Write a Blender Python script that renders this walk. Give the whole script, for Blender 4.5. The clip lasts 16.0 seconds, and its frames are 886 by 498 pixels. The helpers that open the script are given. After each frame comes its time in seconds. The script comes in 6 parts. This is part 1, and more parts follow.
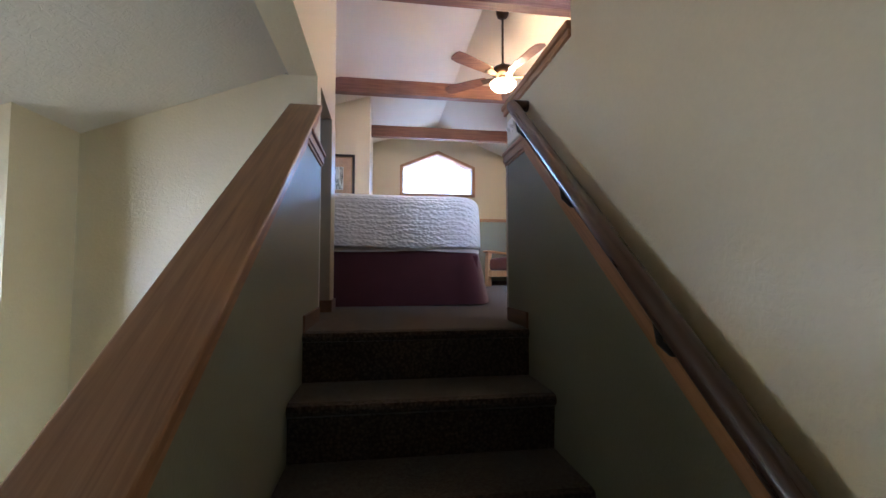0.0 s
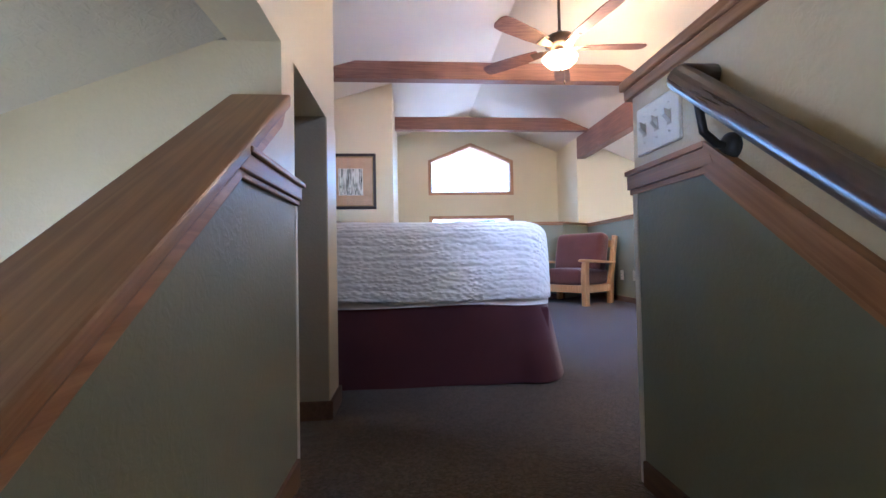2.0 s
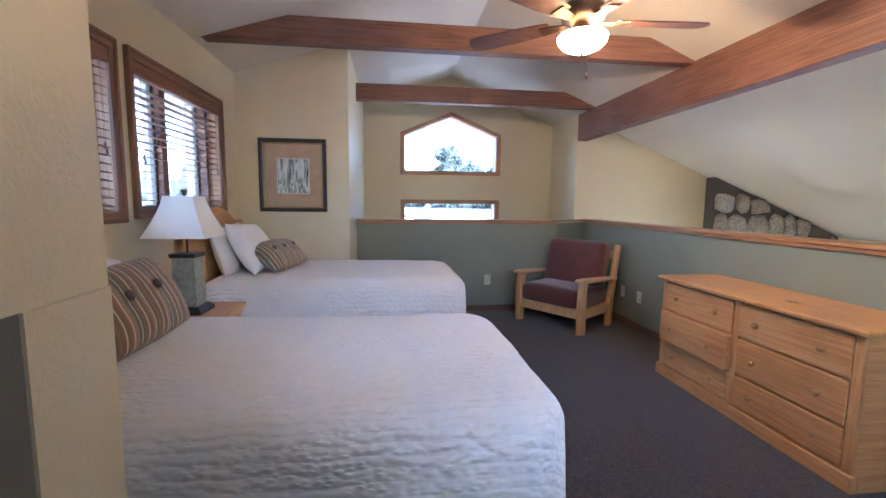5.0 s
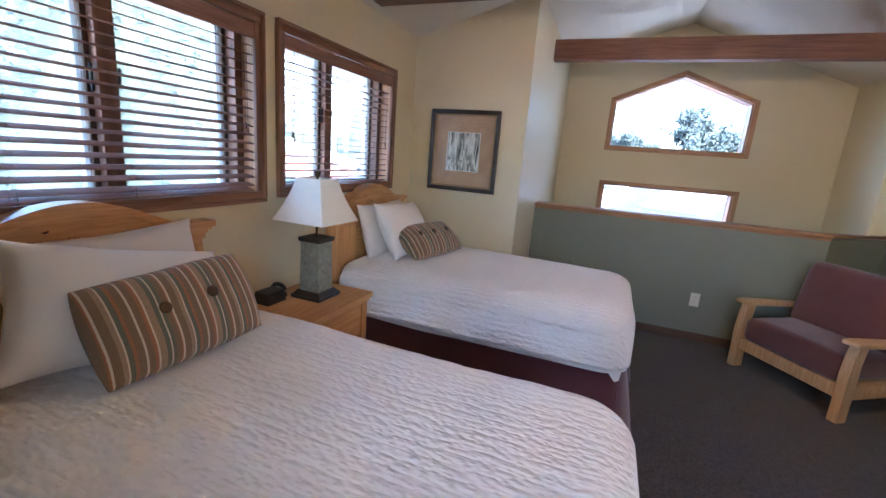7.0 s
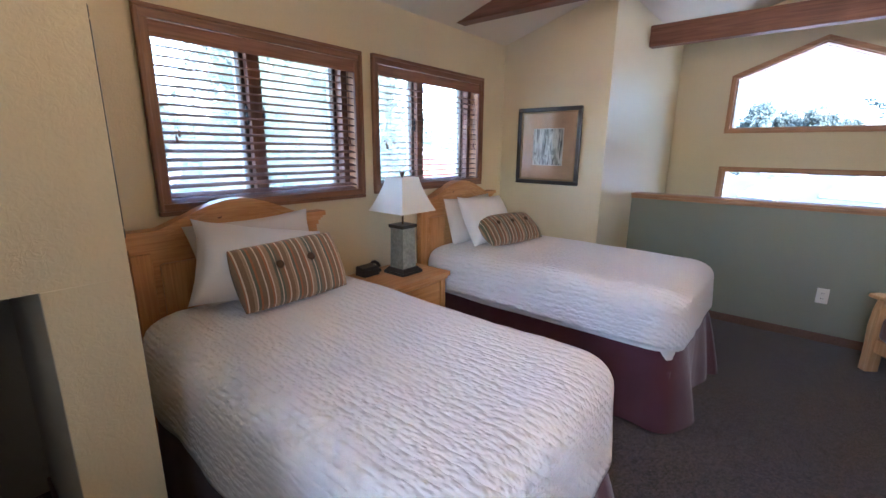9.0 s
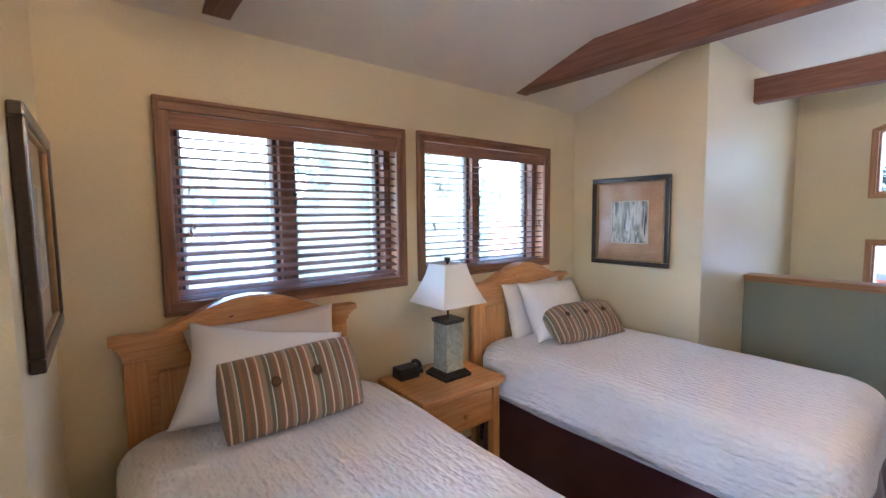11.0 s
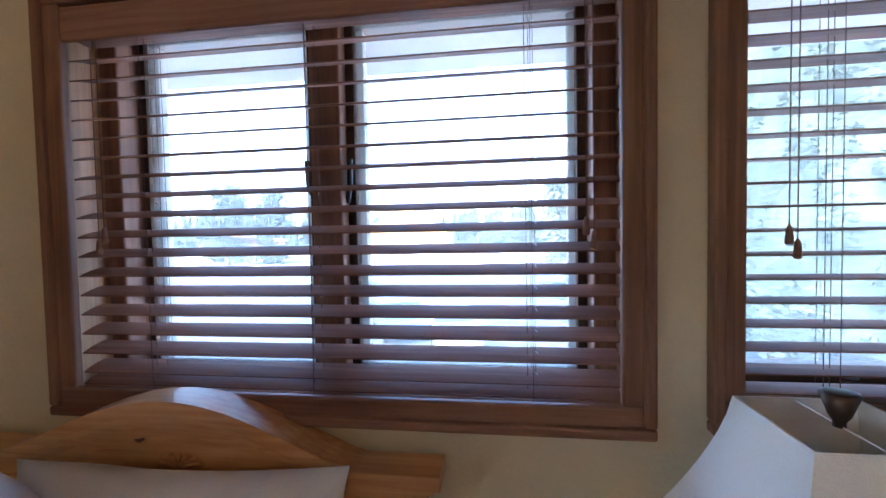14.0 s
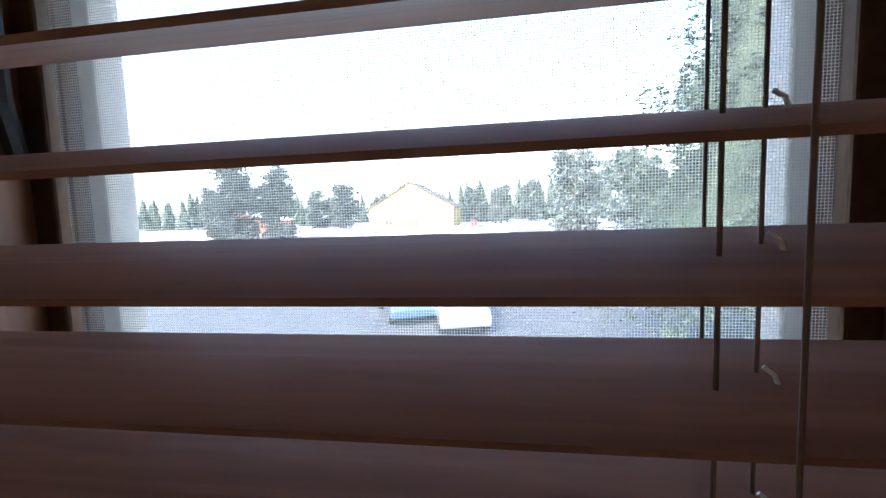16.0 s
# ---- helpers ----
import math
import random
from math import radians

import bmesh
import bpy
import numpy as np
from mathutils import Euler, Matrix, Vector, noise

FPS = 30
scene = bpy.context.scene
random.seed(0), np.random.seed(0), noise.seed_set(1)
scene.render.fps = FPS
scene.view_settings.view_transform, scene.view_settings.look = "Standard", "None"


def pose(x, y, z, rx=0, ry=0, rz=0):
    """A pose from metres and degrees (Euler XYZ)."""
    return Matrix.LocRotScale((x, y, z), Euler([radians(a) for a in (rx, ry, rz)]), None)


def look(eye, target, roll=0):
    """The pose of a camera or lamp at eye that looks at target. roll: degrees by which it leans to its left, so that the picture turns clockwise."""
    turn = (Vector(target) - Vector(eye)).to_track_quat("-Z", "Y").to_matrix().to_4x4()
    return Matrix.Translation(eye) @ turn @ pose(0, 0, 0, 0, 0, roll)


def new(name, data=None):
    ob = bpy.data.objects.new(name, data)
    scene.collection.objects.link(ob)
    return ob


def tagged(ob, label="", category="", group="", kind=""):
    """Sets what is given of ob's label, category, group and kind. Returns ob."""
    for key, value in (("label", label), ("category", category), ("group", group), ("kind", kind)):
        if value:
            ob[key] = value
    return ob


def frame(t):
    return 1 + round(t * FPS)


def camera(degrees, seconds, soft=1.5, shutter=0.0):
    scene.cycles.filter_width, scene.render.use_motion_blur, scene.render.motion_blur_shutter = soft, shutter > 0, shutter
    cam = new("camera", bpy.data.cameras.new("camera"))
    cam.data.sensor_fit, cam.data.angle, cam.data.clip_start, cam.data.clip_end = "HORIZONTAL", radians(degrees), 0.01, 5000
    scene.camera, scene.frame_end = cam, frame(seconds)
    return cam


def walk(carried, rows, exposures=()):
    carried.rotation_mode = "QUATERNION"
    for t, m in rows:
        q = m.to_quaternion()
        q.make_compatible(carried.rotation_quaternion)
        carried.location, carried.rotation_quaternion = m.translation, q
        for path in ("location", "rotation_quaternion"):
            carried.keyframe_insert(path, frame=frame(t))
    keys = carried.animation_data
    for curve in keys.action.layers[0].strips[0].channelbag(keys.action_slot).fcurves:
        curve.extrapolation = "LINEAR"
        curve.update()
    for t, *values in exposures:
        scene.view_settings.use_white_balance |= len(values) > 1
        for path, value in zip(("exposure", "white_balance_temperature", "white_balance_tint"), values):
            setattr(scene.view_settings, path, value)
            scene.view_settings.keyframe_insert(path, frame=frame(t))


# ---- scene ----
cam = camera(92.4, 16.0)

PATH = [
    (0, (0.136, 0.31, 0.231), (0.424, 2.287, 0.334), -0.0),
    (0.5, (0.139, 0.459, 0.23), (0.341, 2.448, 0.296), -1.2),
    (1, (0.18, 0.701, 0.312), (0.295, 2.696, 0.381), -0.3),
    (1.5, (0.162, 0.931, 0.406), (0.269, 2.927, 0.462), -0.5),
    (2, (0.149, 1.15, 0.551), (0.304, 3.143, 0.6), -1.1),
    (2.5, (0.151, 1.318, 0.709), (0.307, 3.312, 0.716), -0.6),
    (3, (0.15, 1.498, 0.812), (0.363, 3.487, 0.797), -1.4),
    (3.5, (0.215, 1.646, 0.911), (0.499, 3.626, 0.869), 0.6),
    (4, (0.248, 1.769, 1.054), (0.53, 3.748, 0.988), 1.2),
    (4.2, (0.266, 1.826, 1.07), (0.542, 3.804, 0.986), 0.9),
    (6.3, (0.42, 2.514, 1.435), (0.451, 4.469, 1.016), 1.6),
    (6.5, (0.444, 2.592, 1.437), (0.335, 4.543, 1.012), 1.3),
    (7, (0.625, 2.657, 1.374), (-0.076, 4.48, 0.942), 4.5),
    (7.5, (0.809, 2.611, 1.377), (-0.21, 4.27, 0.917), 2.4),
    (8, (0.944, 2.514, 1.383), (-0.106, 4.149, 0.91), 0.3),
    (8.5, (1.071, 2.48, 1.386), (-0.058, 4.06, 0.906), -0.1),
    (8.7, (1.133, 2.498, 1.379), (-0.052, 4.037, 0.902), 0.4),
    (10.8, (1.042, 2.862, 1.446), (-0.448, 4.181, 1.241), -1.1),
    (11, (0.992, 2.957, 1.469), (-0.56, 4.208, 1.309), -0.6),
    (11.5, (0.917, 3.256, 1.477), (-0.879, 4.132, 1.414), 0.6),
    (12, (0.78, 3.546, 1.462), (-1.105, 4.214, 1.403), 1.0),
    (12.5, (0.574, 3.772, 1.469), (-1.399, 4.089, 1.391), 0.7),
    (13, (0.37, 3.931, 1.443), (-1.626, 3.857, 1.346), 0.6),
    (13.5, (0.078, 3.94, 1.433), (-1.913, 3.799, 1.316), -0.5),
    (14, (-0.2, 3.992, 1.427), (-2.181, 3.722, 1.352), -1.1),
    (14.5, (-0.476, 4.0, 1.473), (-2.453, 3.704, 1.393), -0.3),
    (15, (-0.694, 3.963, 1.471), (-2.661, 3.614, 1.390), -0.3),
    (15.5, (-0.784, 3.966, 1.463), (-2.752, 3.643, 1.316), -1.3),
    (16, (-0.822, 3.979, 1.454), (-2.790, 3.673, 1.270), -2.0),
]
EXPOSURES = [(0, 5.4, 4850, 14), (1, 5.8, 4550, 14), (3, 5.75, 4600, 14), (4, 5.35, 4700, 13), (6.5, 5.0, 4950, 10), (8.5, 5.05, 4950, 10), (11, 5.3, 5000, 10), (12, 5.1, 4900, 10), (13, 4.7, 4650, 10), (13.5, 4.5, 4650, 11), (14.5, 4.1, 5400, 12), (15, 3.6, 5700, 11), (16, 3.3, 5900, 11)]
walk(cam, [(t, look(e, g, r)) for t, e, g, r in PATH], EXPOSURES)

# ---- world, sun, large lights ----
world = bpy.data.worlds.new("sky")
scene.world = world
world.use_nodes = True
wn = world.node_tree.nodes
wl = world.node_tree.links
sky = wn.new("ShaderNodeTexSky")
sky.sky_type = 'NISHITA'
sky.sun_disc = False
SUN_EL, SUN_AZ = radians(38), radians(115)
sky.sun_elevation = SUN_EL
sky.sun_rotation = SUN_AZ
sky.air_density, sky.dust_density, sky.ozone_density = 1.0, 3.0, 1.0
wn["Background"].inputs[1].default_value = 0.15
wl.new(sky.outputs[0], wn["Background"].inputs[0])
sun_data = bpy.data.lights.new("sun", 'SUN')
sun_data.energy, sun_data.angle, sun_data.color = 1.5, radians(10), (1.0, 0.96, 0.91)
sun = new("sun", sun_data)
sun_dir = Vector((math.sin(SUN_AZ) * math.cos(SUN_EL), math.cos(SUN_AZ) * math.cos(SUN_EL), math.sin(SUN_EL)))
sun.matrix_world = look(sun_dir * 30, (0, 0, 0))


def area_lamp(name, eye, target, w, h, watts, color):
    d = bpy.data.lights.new(name, 'AREA')
    d.shape, d.size, d.size_y, d.energy, d.color = 'RECTANGLE', w, h, watts, color
    ob = new(name, d)
    ob.matrix_world = look(eye, target)
    return ob


# fill lamp added at the made-up east window of the great room
area_lamp("great_room_fill", (6.05, 5.6, -0.62), (0, 5.2, 0.9), 1.75, 1.5, 0.3, (0.95, 0.97, 1.0))
# fill lamp added at the made-up south window to brighten the beds
area_lamp("loft_fill", (1.7, 1.402, 1.6), (1.4, 5.0, 0.8), 0.9, 0.5, 0.22, (0.92, 0.96, 1.0))
# warm fill lamp added out of view in the side room for the stair walls
area_lamp("stair_fill", (-1.74, 0.75, -0.22), (1.0, 0.85, 0.1), 0.9, 0.75, 0.30, (1.0, 0.84, 0.60))


# ---- materials ----
def mat(name, color, rough=0.6, metal=0.0, spec=0.5, var=0.12, scale=6.0, bump=0.0, bscale=200.0, fine=None, coat=0.0, sheen=0.0):
    """Principled paint-like surface: colour drifts at a large and a fine scale, with a fine relief."""
    m = bpy.data.materials.new(name)
    m.use_nodes = True
    nt = m.node_tree
    N, L = nt.nodes, nt.links
    b = N["Principled BSDF"]
    b.inputs["Roughness"].default_value = rough
    b.inputs["Metallic"].default_value = metal
    b.inputs["Specular IOR Level"].default_value = spec
    b.inputs["Coat Weight"].default_value = coat
    b.inputs["Sheen Weight"].default_value = sheen
    tc = N.new("ShaderNodeTexCoord")
    n1 = N.new("ShaderNodeTexNoise"); n1.inputs["Scale"].default_value = scale; n1.inputs["Detail"].default_value = 6
    n2 = N.new("ShaderNodeTexNoise"); n2.inputs["Scale"].default_value = bscale; n2.inputs["Detail"].default_value = 3
    L.new(tc.outputs["Object"], n1.inputs["Vector"]); L.new(tc.outputs["Object"], n2.inputs["Vector"])
    mx = N.new("ShaderNodeMix"); mx.data_type = 'RGBA'
    mx.inputs[6].default_value = (*[c * (1 - var) for c in color], 1)
    mx.inputs[7].default_value = (*[min(1, c * (1 + var)) for c in color], 1)
    L.new(n1.outputs["Fac"], mx.inputs[0])
    mx2 = N.new("ShaderNodeMix"); mx2.data_type = 'RGBA'; mx2.blend_type = 'MULTIPLY'
    mx2.inputs[0].default_value = 1.0
    ramp = N.new("ShaderNodeMapRange"); ramp.inputs[1].default_value = 0.3; ramp.inputs[2].default_value = 0.7
    f = fine if fine is not None else var * 0.6
    ramp.inputs[3].default_value = 1 - f; ramp.inputs[4].default_value = 1 + f
    L.new(n2.outputs["Fac"], ramp.inputs[0])
    L.new(mx.outputs[2], mx2.inputs[6]); L.new(ramp.outputs[0], mx2.inputs[7])
    L.new(mx2.outputs[2], b.inputs["Base Color"])
    if bump:
        bp = N.new("ShaderNodeBump"); bp.inputs["Strength"].default_value = bump; bp.inputs["Distance"].default_value = 0.004
        L.new(n2.outputs["Fac"], bp.inputs["Height"]); L.new(bp.outputs[0], b.inputs["Normal"])
    return m


def wood(name, dark, light, rough=0.4, axis=1, grain=9.0, stretch=24.0, knots=0.0, knot_color=(0.10, 0.035, 0.012), coat=0.15):
    """Sawn wood: grain lines stretched along one axis, a slow drift of colour, and knots where asked."""
    m = bpy.data.materials.new(name)
    m.use_nodes = True
    N, L = m.node_tree.nodes, m.node_tree.links
    b = N["Principled BSDF"]
    b.inputs["Coat Weight"].default_value = coat
    b.inputs["Coat Roughness"].default_value = 0.25
    tc = N.new("ShaderNodeTexCoord")
    oi = N.new("ShaderNodeObjectInfo")
    sh = N.new("ShaderNodeVectorMath"); sh.operation = 'ADD'
    ml = N.new("ShaderNodeMath"); ml.operation = 'MULTIPLY'; ml.inputs[1].default_value = 7.0
    L.new(oi.outputs["Random"], ml.inputs[0]); L.new(tc.outputs["Object"], sh.inputs[0]); L.new(ml.outputs[0], sh.inputs[1])
    mp = N.new("ShaderNodeMapping")
    s = [stretch] * 3
    s[axis] = 1.0
    mp.inputs["Scale"].default_value = s
    L.new(sh.outputs[0], mp.inputs["Vector"])
    n = N.new("ShaderNodeTexNoise"); n.inputs["Scale"].default_value = grain / 3; n.inputs["Detail"].default_value = 8; n.inputs["Distortion"].default_value = 0.8
    L.new(mp.outputs[0], n.inputs["Vector"])
    n0 = N.new("ShaderNodeTexNoise"); n0.inputs["Scale"].default_value = 2.5
    L.new(sh.outputs[0], n0.inputs["Vector"])
    ad = N.new("ShaderNodeMath"); ad.operation = 'ADD'
    L.new(n.outputs["Fac"], ad.inputs[0])
    m0 = N.new("ShaderNodeMath"); m0.operation = 'MULTIPLY_ADD'; m0.inputs[1].default_value = 0.5; m0.inputs[2].default_value = -0.25
    L.new(n0.outputs["Fac"], m0.inputs[0]); L.new(m0.outputs[0], ad.inputs[1])
    cr = N.new("ShaderNodeValToRGB")
    cr.color_ramp.elements[0].position, cr.color_ramp.elements[1].position = 0.32, 0.68
    cr.color_ramp.elements[0].color, cr.color_ramp.elements[1].color = (*dark, 1), (*light, 1)
    L.new(ad.outputs[0], cr.inputs[0])
    out = cr.outputs[0]
    if knots:
        v = N.new("ShaderNodeTexVoronoi"); v.inputs["Scale"].default_value = knots
        mk = N.new("ShaderNodeMapping"); sk = [1.0] * 3; sk[axis] = 0.6; mk.inputs["Scale"].default_value = sk
        L.new(sh.outputs[0], mk.inputs["Vector"]); L.new(mk.outputs[0], v.inputs["Vector"])
        r = N.new("ShaderNodeMapRange"); r.inputs[1].default_value = 0.03; r.inputs[2].default_value = 0.085; r.inputs[3].default_value = 1.0; r.inputs[4].default_value = 0.0
        L.new(v.outputs["Distance"], r.inputs[0])
        mx = N.new("ShaderNodeMix"); mx.data_type = 'RGBA'
        mx.inputs[7].default_value = (*knot_color, 1)
        L.new(r.outputs[0], mx.inputs[0]); L.new(out, mx.inputs[6]); out = mx.outputs[2]
    L.new(out, b.inputs["Base Color"])
    rr = N.new("ShaderNodeMapRange"); rr.inputs[3].default_value = rough - 0.08; rr.inputs[4].default_value = rough + 0.12
    L.new(n.outputs["Fac"], rr.inputs[0]); L.new(rr.outputs[0], b.inputs["Roughness"])
    bp = N.new("ShaderNodeBump"); bp.inputs["Strength"].default_value = 0.12; bp.inputs["Distance"].default_value = 0.002
    L.new(n.outputs["Fac"], bp.inputs["Height"]); L.new(bp.outputs[0], b.inputs["Normal"])
    return m


def wall_paint(name, color, rough=0.37, relief=0.18, knock=58.0):
    """Satin wall paint over a knock-down plaster texture."""
    m = mat(name, color, rough, var=0.05, scale=1.4, bscale=90, fine=0.015)
    N, L = m.node_tree.nodes, m.node_tree.links
    tc = N.new("ShaderNodeTexCoord")
    v = N.new("ShaderNodeTexNoise"); v.inputs["Scale"].default_value = knock; v.inputs["Detail"].default_value = 4; v.inputs["Distortion"].default_value = 1.2
    L.new(tc.outputs["Object"], v.inputs["Vector"])
    r = N.new("ShaderNodeMapRange"); r.inputs[1].default_value = 0.42; r.inputs[2].default_value = 0.58
    L.new(v.outputs["Fac"], r.inputs[0])
    bp = N.new("ShaderNodeBump"); bp.inputs["Strength"].default_value = relief; bp.inputs["Distance"].default_value = 0.003
    L.new(r.outputs[0], bp.inputs["Height"]); L.new(bp.outputs[0], N["Principled BSDF"].inputs["Normal"])
    return m


def carpet_mat():
    m = mat("carpet", (0.070, 0.052, 0.040), 0.95, spec=0.1, var=0.25, scale=3.0, bump=0.9, bscale=260, fine=0.45, sheen=0.3)
    N, L = m.node_tree.nodes, m.node_tree.links
    tc = N.new("ShaderNodeTexCoord")
    w = N.new("ShaderNodeTexVoronoi"); w.inputs["Scale"].default_value = 85
    L.new(tc.outputs["Object"], w.inputs["Vector"])
    b = N["Principled BSDF"]
    src = b.inputs["Base Color"].links[0].from_socket
    mx = N.new("ShaderNodeMix"); mx.data_type = 'RGBA'; mx.blend_type = 'MULTIPLY'; mx.inputs[0].default_value = 0.75
    r = N.new("ShaderNodeMapRange"); r.inputs[1].default_value = 0.0; r.inputs[2].default_value = 0.7; r.inputs[3].default_value = 1.7; r.inputs[4].default_value = 0.18
    L.new(w.outputs["Distance"], r.inputs[0]); L.new(src, mx.inputs[6]); L.new(r.outputs[0], mx.inputs[7]); L.new(mx.outputs[2], b.inputs["Base Color"])
    return m


def quilt_mat(name="quilt_cotton"):
    """White cotton quilt with stitched channels and crinkles."""
    m = mat(name, (0.80, 0.79, 0.79), 0.85, spec=0.2, var=0.03, scale=4, bscale=300, fine=0.02, sheen=0.2)
    N, L = m.node_tree.nodes, m.node_tree.links
    tc = N.new("ShaderNodeTexCoord")
    sp = N.new("ShaderNodeSeparateXYZ"); L.new(tc.outputs["Object"], sp.inputs[0])
    ad = N.new("ShaderNodeMath"); ad.operation = 'ADD'; L.new(sp.outputs[1], ad.inputs[0]); L.new(sp.outputs[2], ad.inputs[1])
    nz = N.new("ShaderNodeTexNoise"); nz.inputs["Scale"].default_value = 9; L.new(tc.outputs["Object"], nz.inputs["Vector"])
    ma = N.new("ShaderNodeMath"); ma.operation = 'MULTIPLY_ADD'; ma.inputs[1].default_value = 0.035
    L.new(nz.outputs["Fac"], ma.inputs[0]); L.new(ad.outputs[0], ma.inputs[2])
    fr = N.new("ShaderNodeMath"); fr.operation = 'MULTIPLY'; fr.inputs[1].default_value = math.pi / 0.034; L.new(ma.outputs[0], fr.inputs[0])
    sn = N.new("ShaderNodeMath"); sn.operation = 'SINE'; L.new(fr.outputs[0], sn.inputs[0])
    ab = N.new("ShaderNodeMath"); ab.operation = 'ABSOLUTE'; L.new(sn.outputs[0], ab.inputs[0])
    mp = N.new("ShaderNodeMapping"); mp.inputs["Scale"].default_value = (0.75, 1.35, 1.35); L.new(tc.outputs["Object"], mp.inputs["Vector"])
    vo = N.new("ShaderNodeTexVoronoi"); vo.inputs["Scale"].default_value = 58; vo.inputs["Randomness"].default_value = 0.9
    vo.feature = 'SMOOTH_F1'
    L.new(mp.outputs[0], vo.inputs["Vector"])
    mx = N.new("ShaderNodeMath"); mx.operation = 'MULTIPLY_ADD'; mx.inputs[1].default_value = -3.0; L.new(vo.outputs["Distance"], mx.inputs[0]); L.new(ab.outputs[0], mx.inputs[2])
    bp = N.new("ShaderNodeBump"); bp.inputs["Strength"].default_value = 0.62; bp.inputs["Distance"].default_value = 0.005
    L.new(mx.outputs[0], bp.inputs["Height"]); L.new(bp.outputs[0], N["Principled BSDF"].inputs["Normal"])
    return m


def stripe_mat(name, stops, width):
    """Woven upholstery with stripes across the local x axis; stops: position 0..1 and colour."""
    m = mat(name, (0.4, 0.3, 0.2), 0.9, spec=0.15, var=0.1, scale=8, bump=0.5, bscale=420, fine=0.2, sheen=0.2)
    N, L = m.node_tree.nodes, m.node_tree.links
    tc = N.new("ShaderNodeTexCoord")
    sp = N.new("ShaderNodeSeparateXYZ"); L.new(tc.outputs["Object"], sp.inputs[0])
    dv = N.new("ShaderNodeMath"); dv.operation = 'DIVIDE'; dv.inputs[1].default_value = width; L.new(sp.outputs[0], dv.inputs[0])
    fr = N.new("ShaderNodeMath"); fr.operation = 'FRACT'; L.new(dv.outputs[0], fr.inputs[0])
    cr = N.new("ShaderNodeValToRGB"); cr.color_ramp.interpolation = 'CONSTANT'
    els = cr.color_ramp.elements
    while len(els) < len(stops):
        els.new(0.5)
    for e, (p, c) in zip(els, stops):
        e.position, e.color = p, (*c, 1)
    L.new(fr.outputs[0], cr.inputs[0])
    b = N["Principled BSDF"]
    src = b.inputs["Base Color"].links[0].from_node
    first = src.inputs[6].links[0].from_node
    L.remove(src.inputs[6].links[0])
    L.new(cr.outputs[0], src.inputs[6])
    return m


def glass_mat(name, tint=(1, 1, 1)):
    m = bpy.data.materials.new(name)
    m.use_nodes = True
    N, L = m.node_tree.nodes, m.node_tree.links
    N.remove(N["Principled BSDF"])
    tr = N.new("ShaderNodeBsdfTransparent"); tr.inputs[0].default_value = (*tint, 1)
    gl = N.new("ShaderNodeBsdfGlossy"); gl.inputs["Roughness"].default_value = 0.02
    fz = N.new("ShaderNodeFresnel"); fz.inputs[0].default_value = 1.45
    mx = N.new("ShaderNodeMixShader")
    L.new(fz.outputs[0], mx.inputs[0]); L.new(tr.outputs[0], mx.inputs[1]); L.new(gl.outputs[0], mx.inputs[2]); L.new(mx.outputs[0], N["Material Output"].inputs[0])
    return m


def screen_mat():
    """Fine insect mesh: pale translucent threads that also put a haze over the view, with open holes."""
    m = bpy.data.materials.new("insect_mesh")
    m.use_nodes = True
    N, L = m.node_tree.nodes, m.node_tree.links
    b = N["Principled BSDF"]; b.inputs["Base Color"].default_value = (0.42, 0.42, 0.41, 1); b.inputs["Roughness"].default_value = 0.6
    b.inputs["Transmission Weight"].default_value = 0.0
    tl = N.new("ShaderNodeBsdfTranslucent"); tl.inputs[0].default_value = (0.60, 0.60, 0.53, 1)
    thread = N.new("ShaderNodeMixShader"); thread.inputs[0].default_value = 0.6; L.new(b.outputs[0], thread.inputs[1]); L.new(tl.outputs[0], thread.inputs[2])
    tr = N.new("ShaderNodeBsdfTransparent")
    tc = N.new("ShaderNodeTexCoord"); sp = N.new("ShaderNodeSeparateXYZ"); L.new(tc.outputs["Object"], sp.inputs[0])
    outs = []
    for k in (1, 2):
        d = N.new("ShaderNodeMath"); d.operation = 'DIVIDE'; d.inputs[1].default_value = 0.0016; L.new(sp.outputs[k], d.inputs[0])
        f = N.new("ShaderNodeMath"); f.operation = 'FRACT'; L.new(d.outputs[0], f.inputs[0])
        g = N.new("ShaderNodeMath"); g.operation = 'LESS_THAN'; g.inputs[1].default_value = 0.225; L.new(f.outputs[0], g.inputs[0]); outs.append(g)
    mxm = N.new("ShaderNodeMath"); mxm.operation = 'MAXIMUM'; L.new(outs[0].outputs[0], mxm.inputs[0]); L.new(outs[1].outputs[0], mxm.inputs[1])
    ms = N.new("ShaderNodeMixShader"); L.new(mxm.outputs[0], ms.inputs[0]); L.new(tr.outputs[0], ms.inputs[1]); L.new(thread.outputs[0], ms.inputs[2]); L.new(ms.outputs[0], N["Material Output"].inputs[0])
    return m


def glow_mat(name, color, power):
    m = bpy.data.materials.new(name)
    m.use_nodes = True
    b = m.node_tree.nodes["Principled BSDF"]
    b.inputs["Base Color"].default_value = (0.9, 0.75, 0.5, 1)
    b.inputs["Emission Color"].default_value = (*color, 1)
    b.inputs["Emission Strength"].default_value = power
    return m


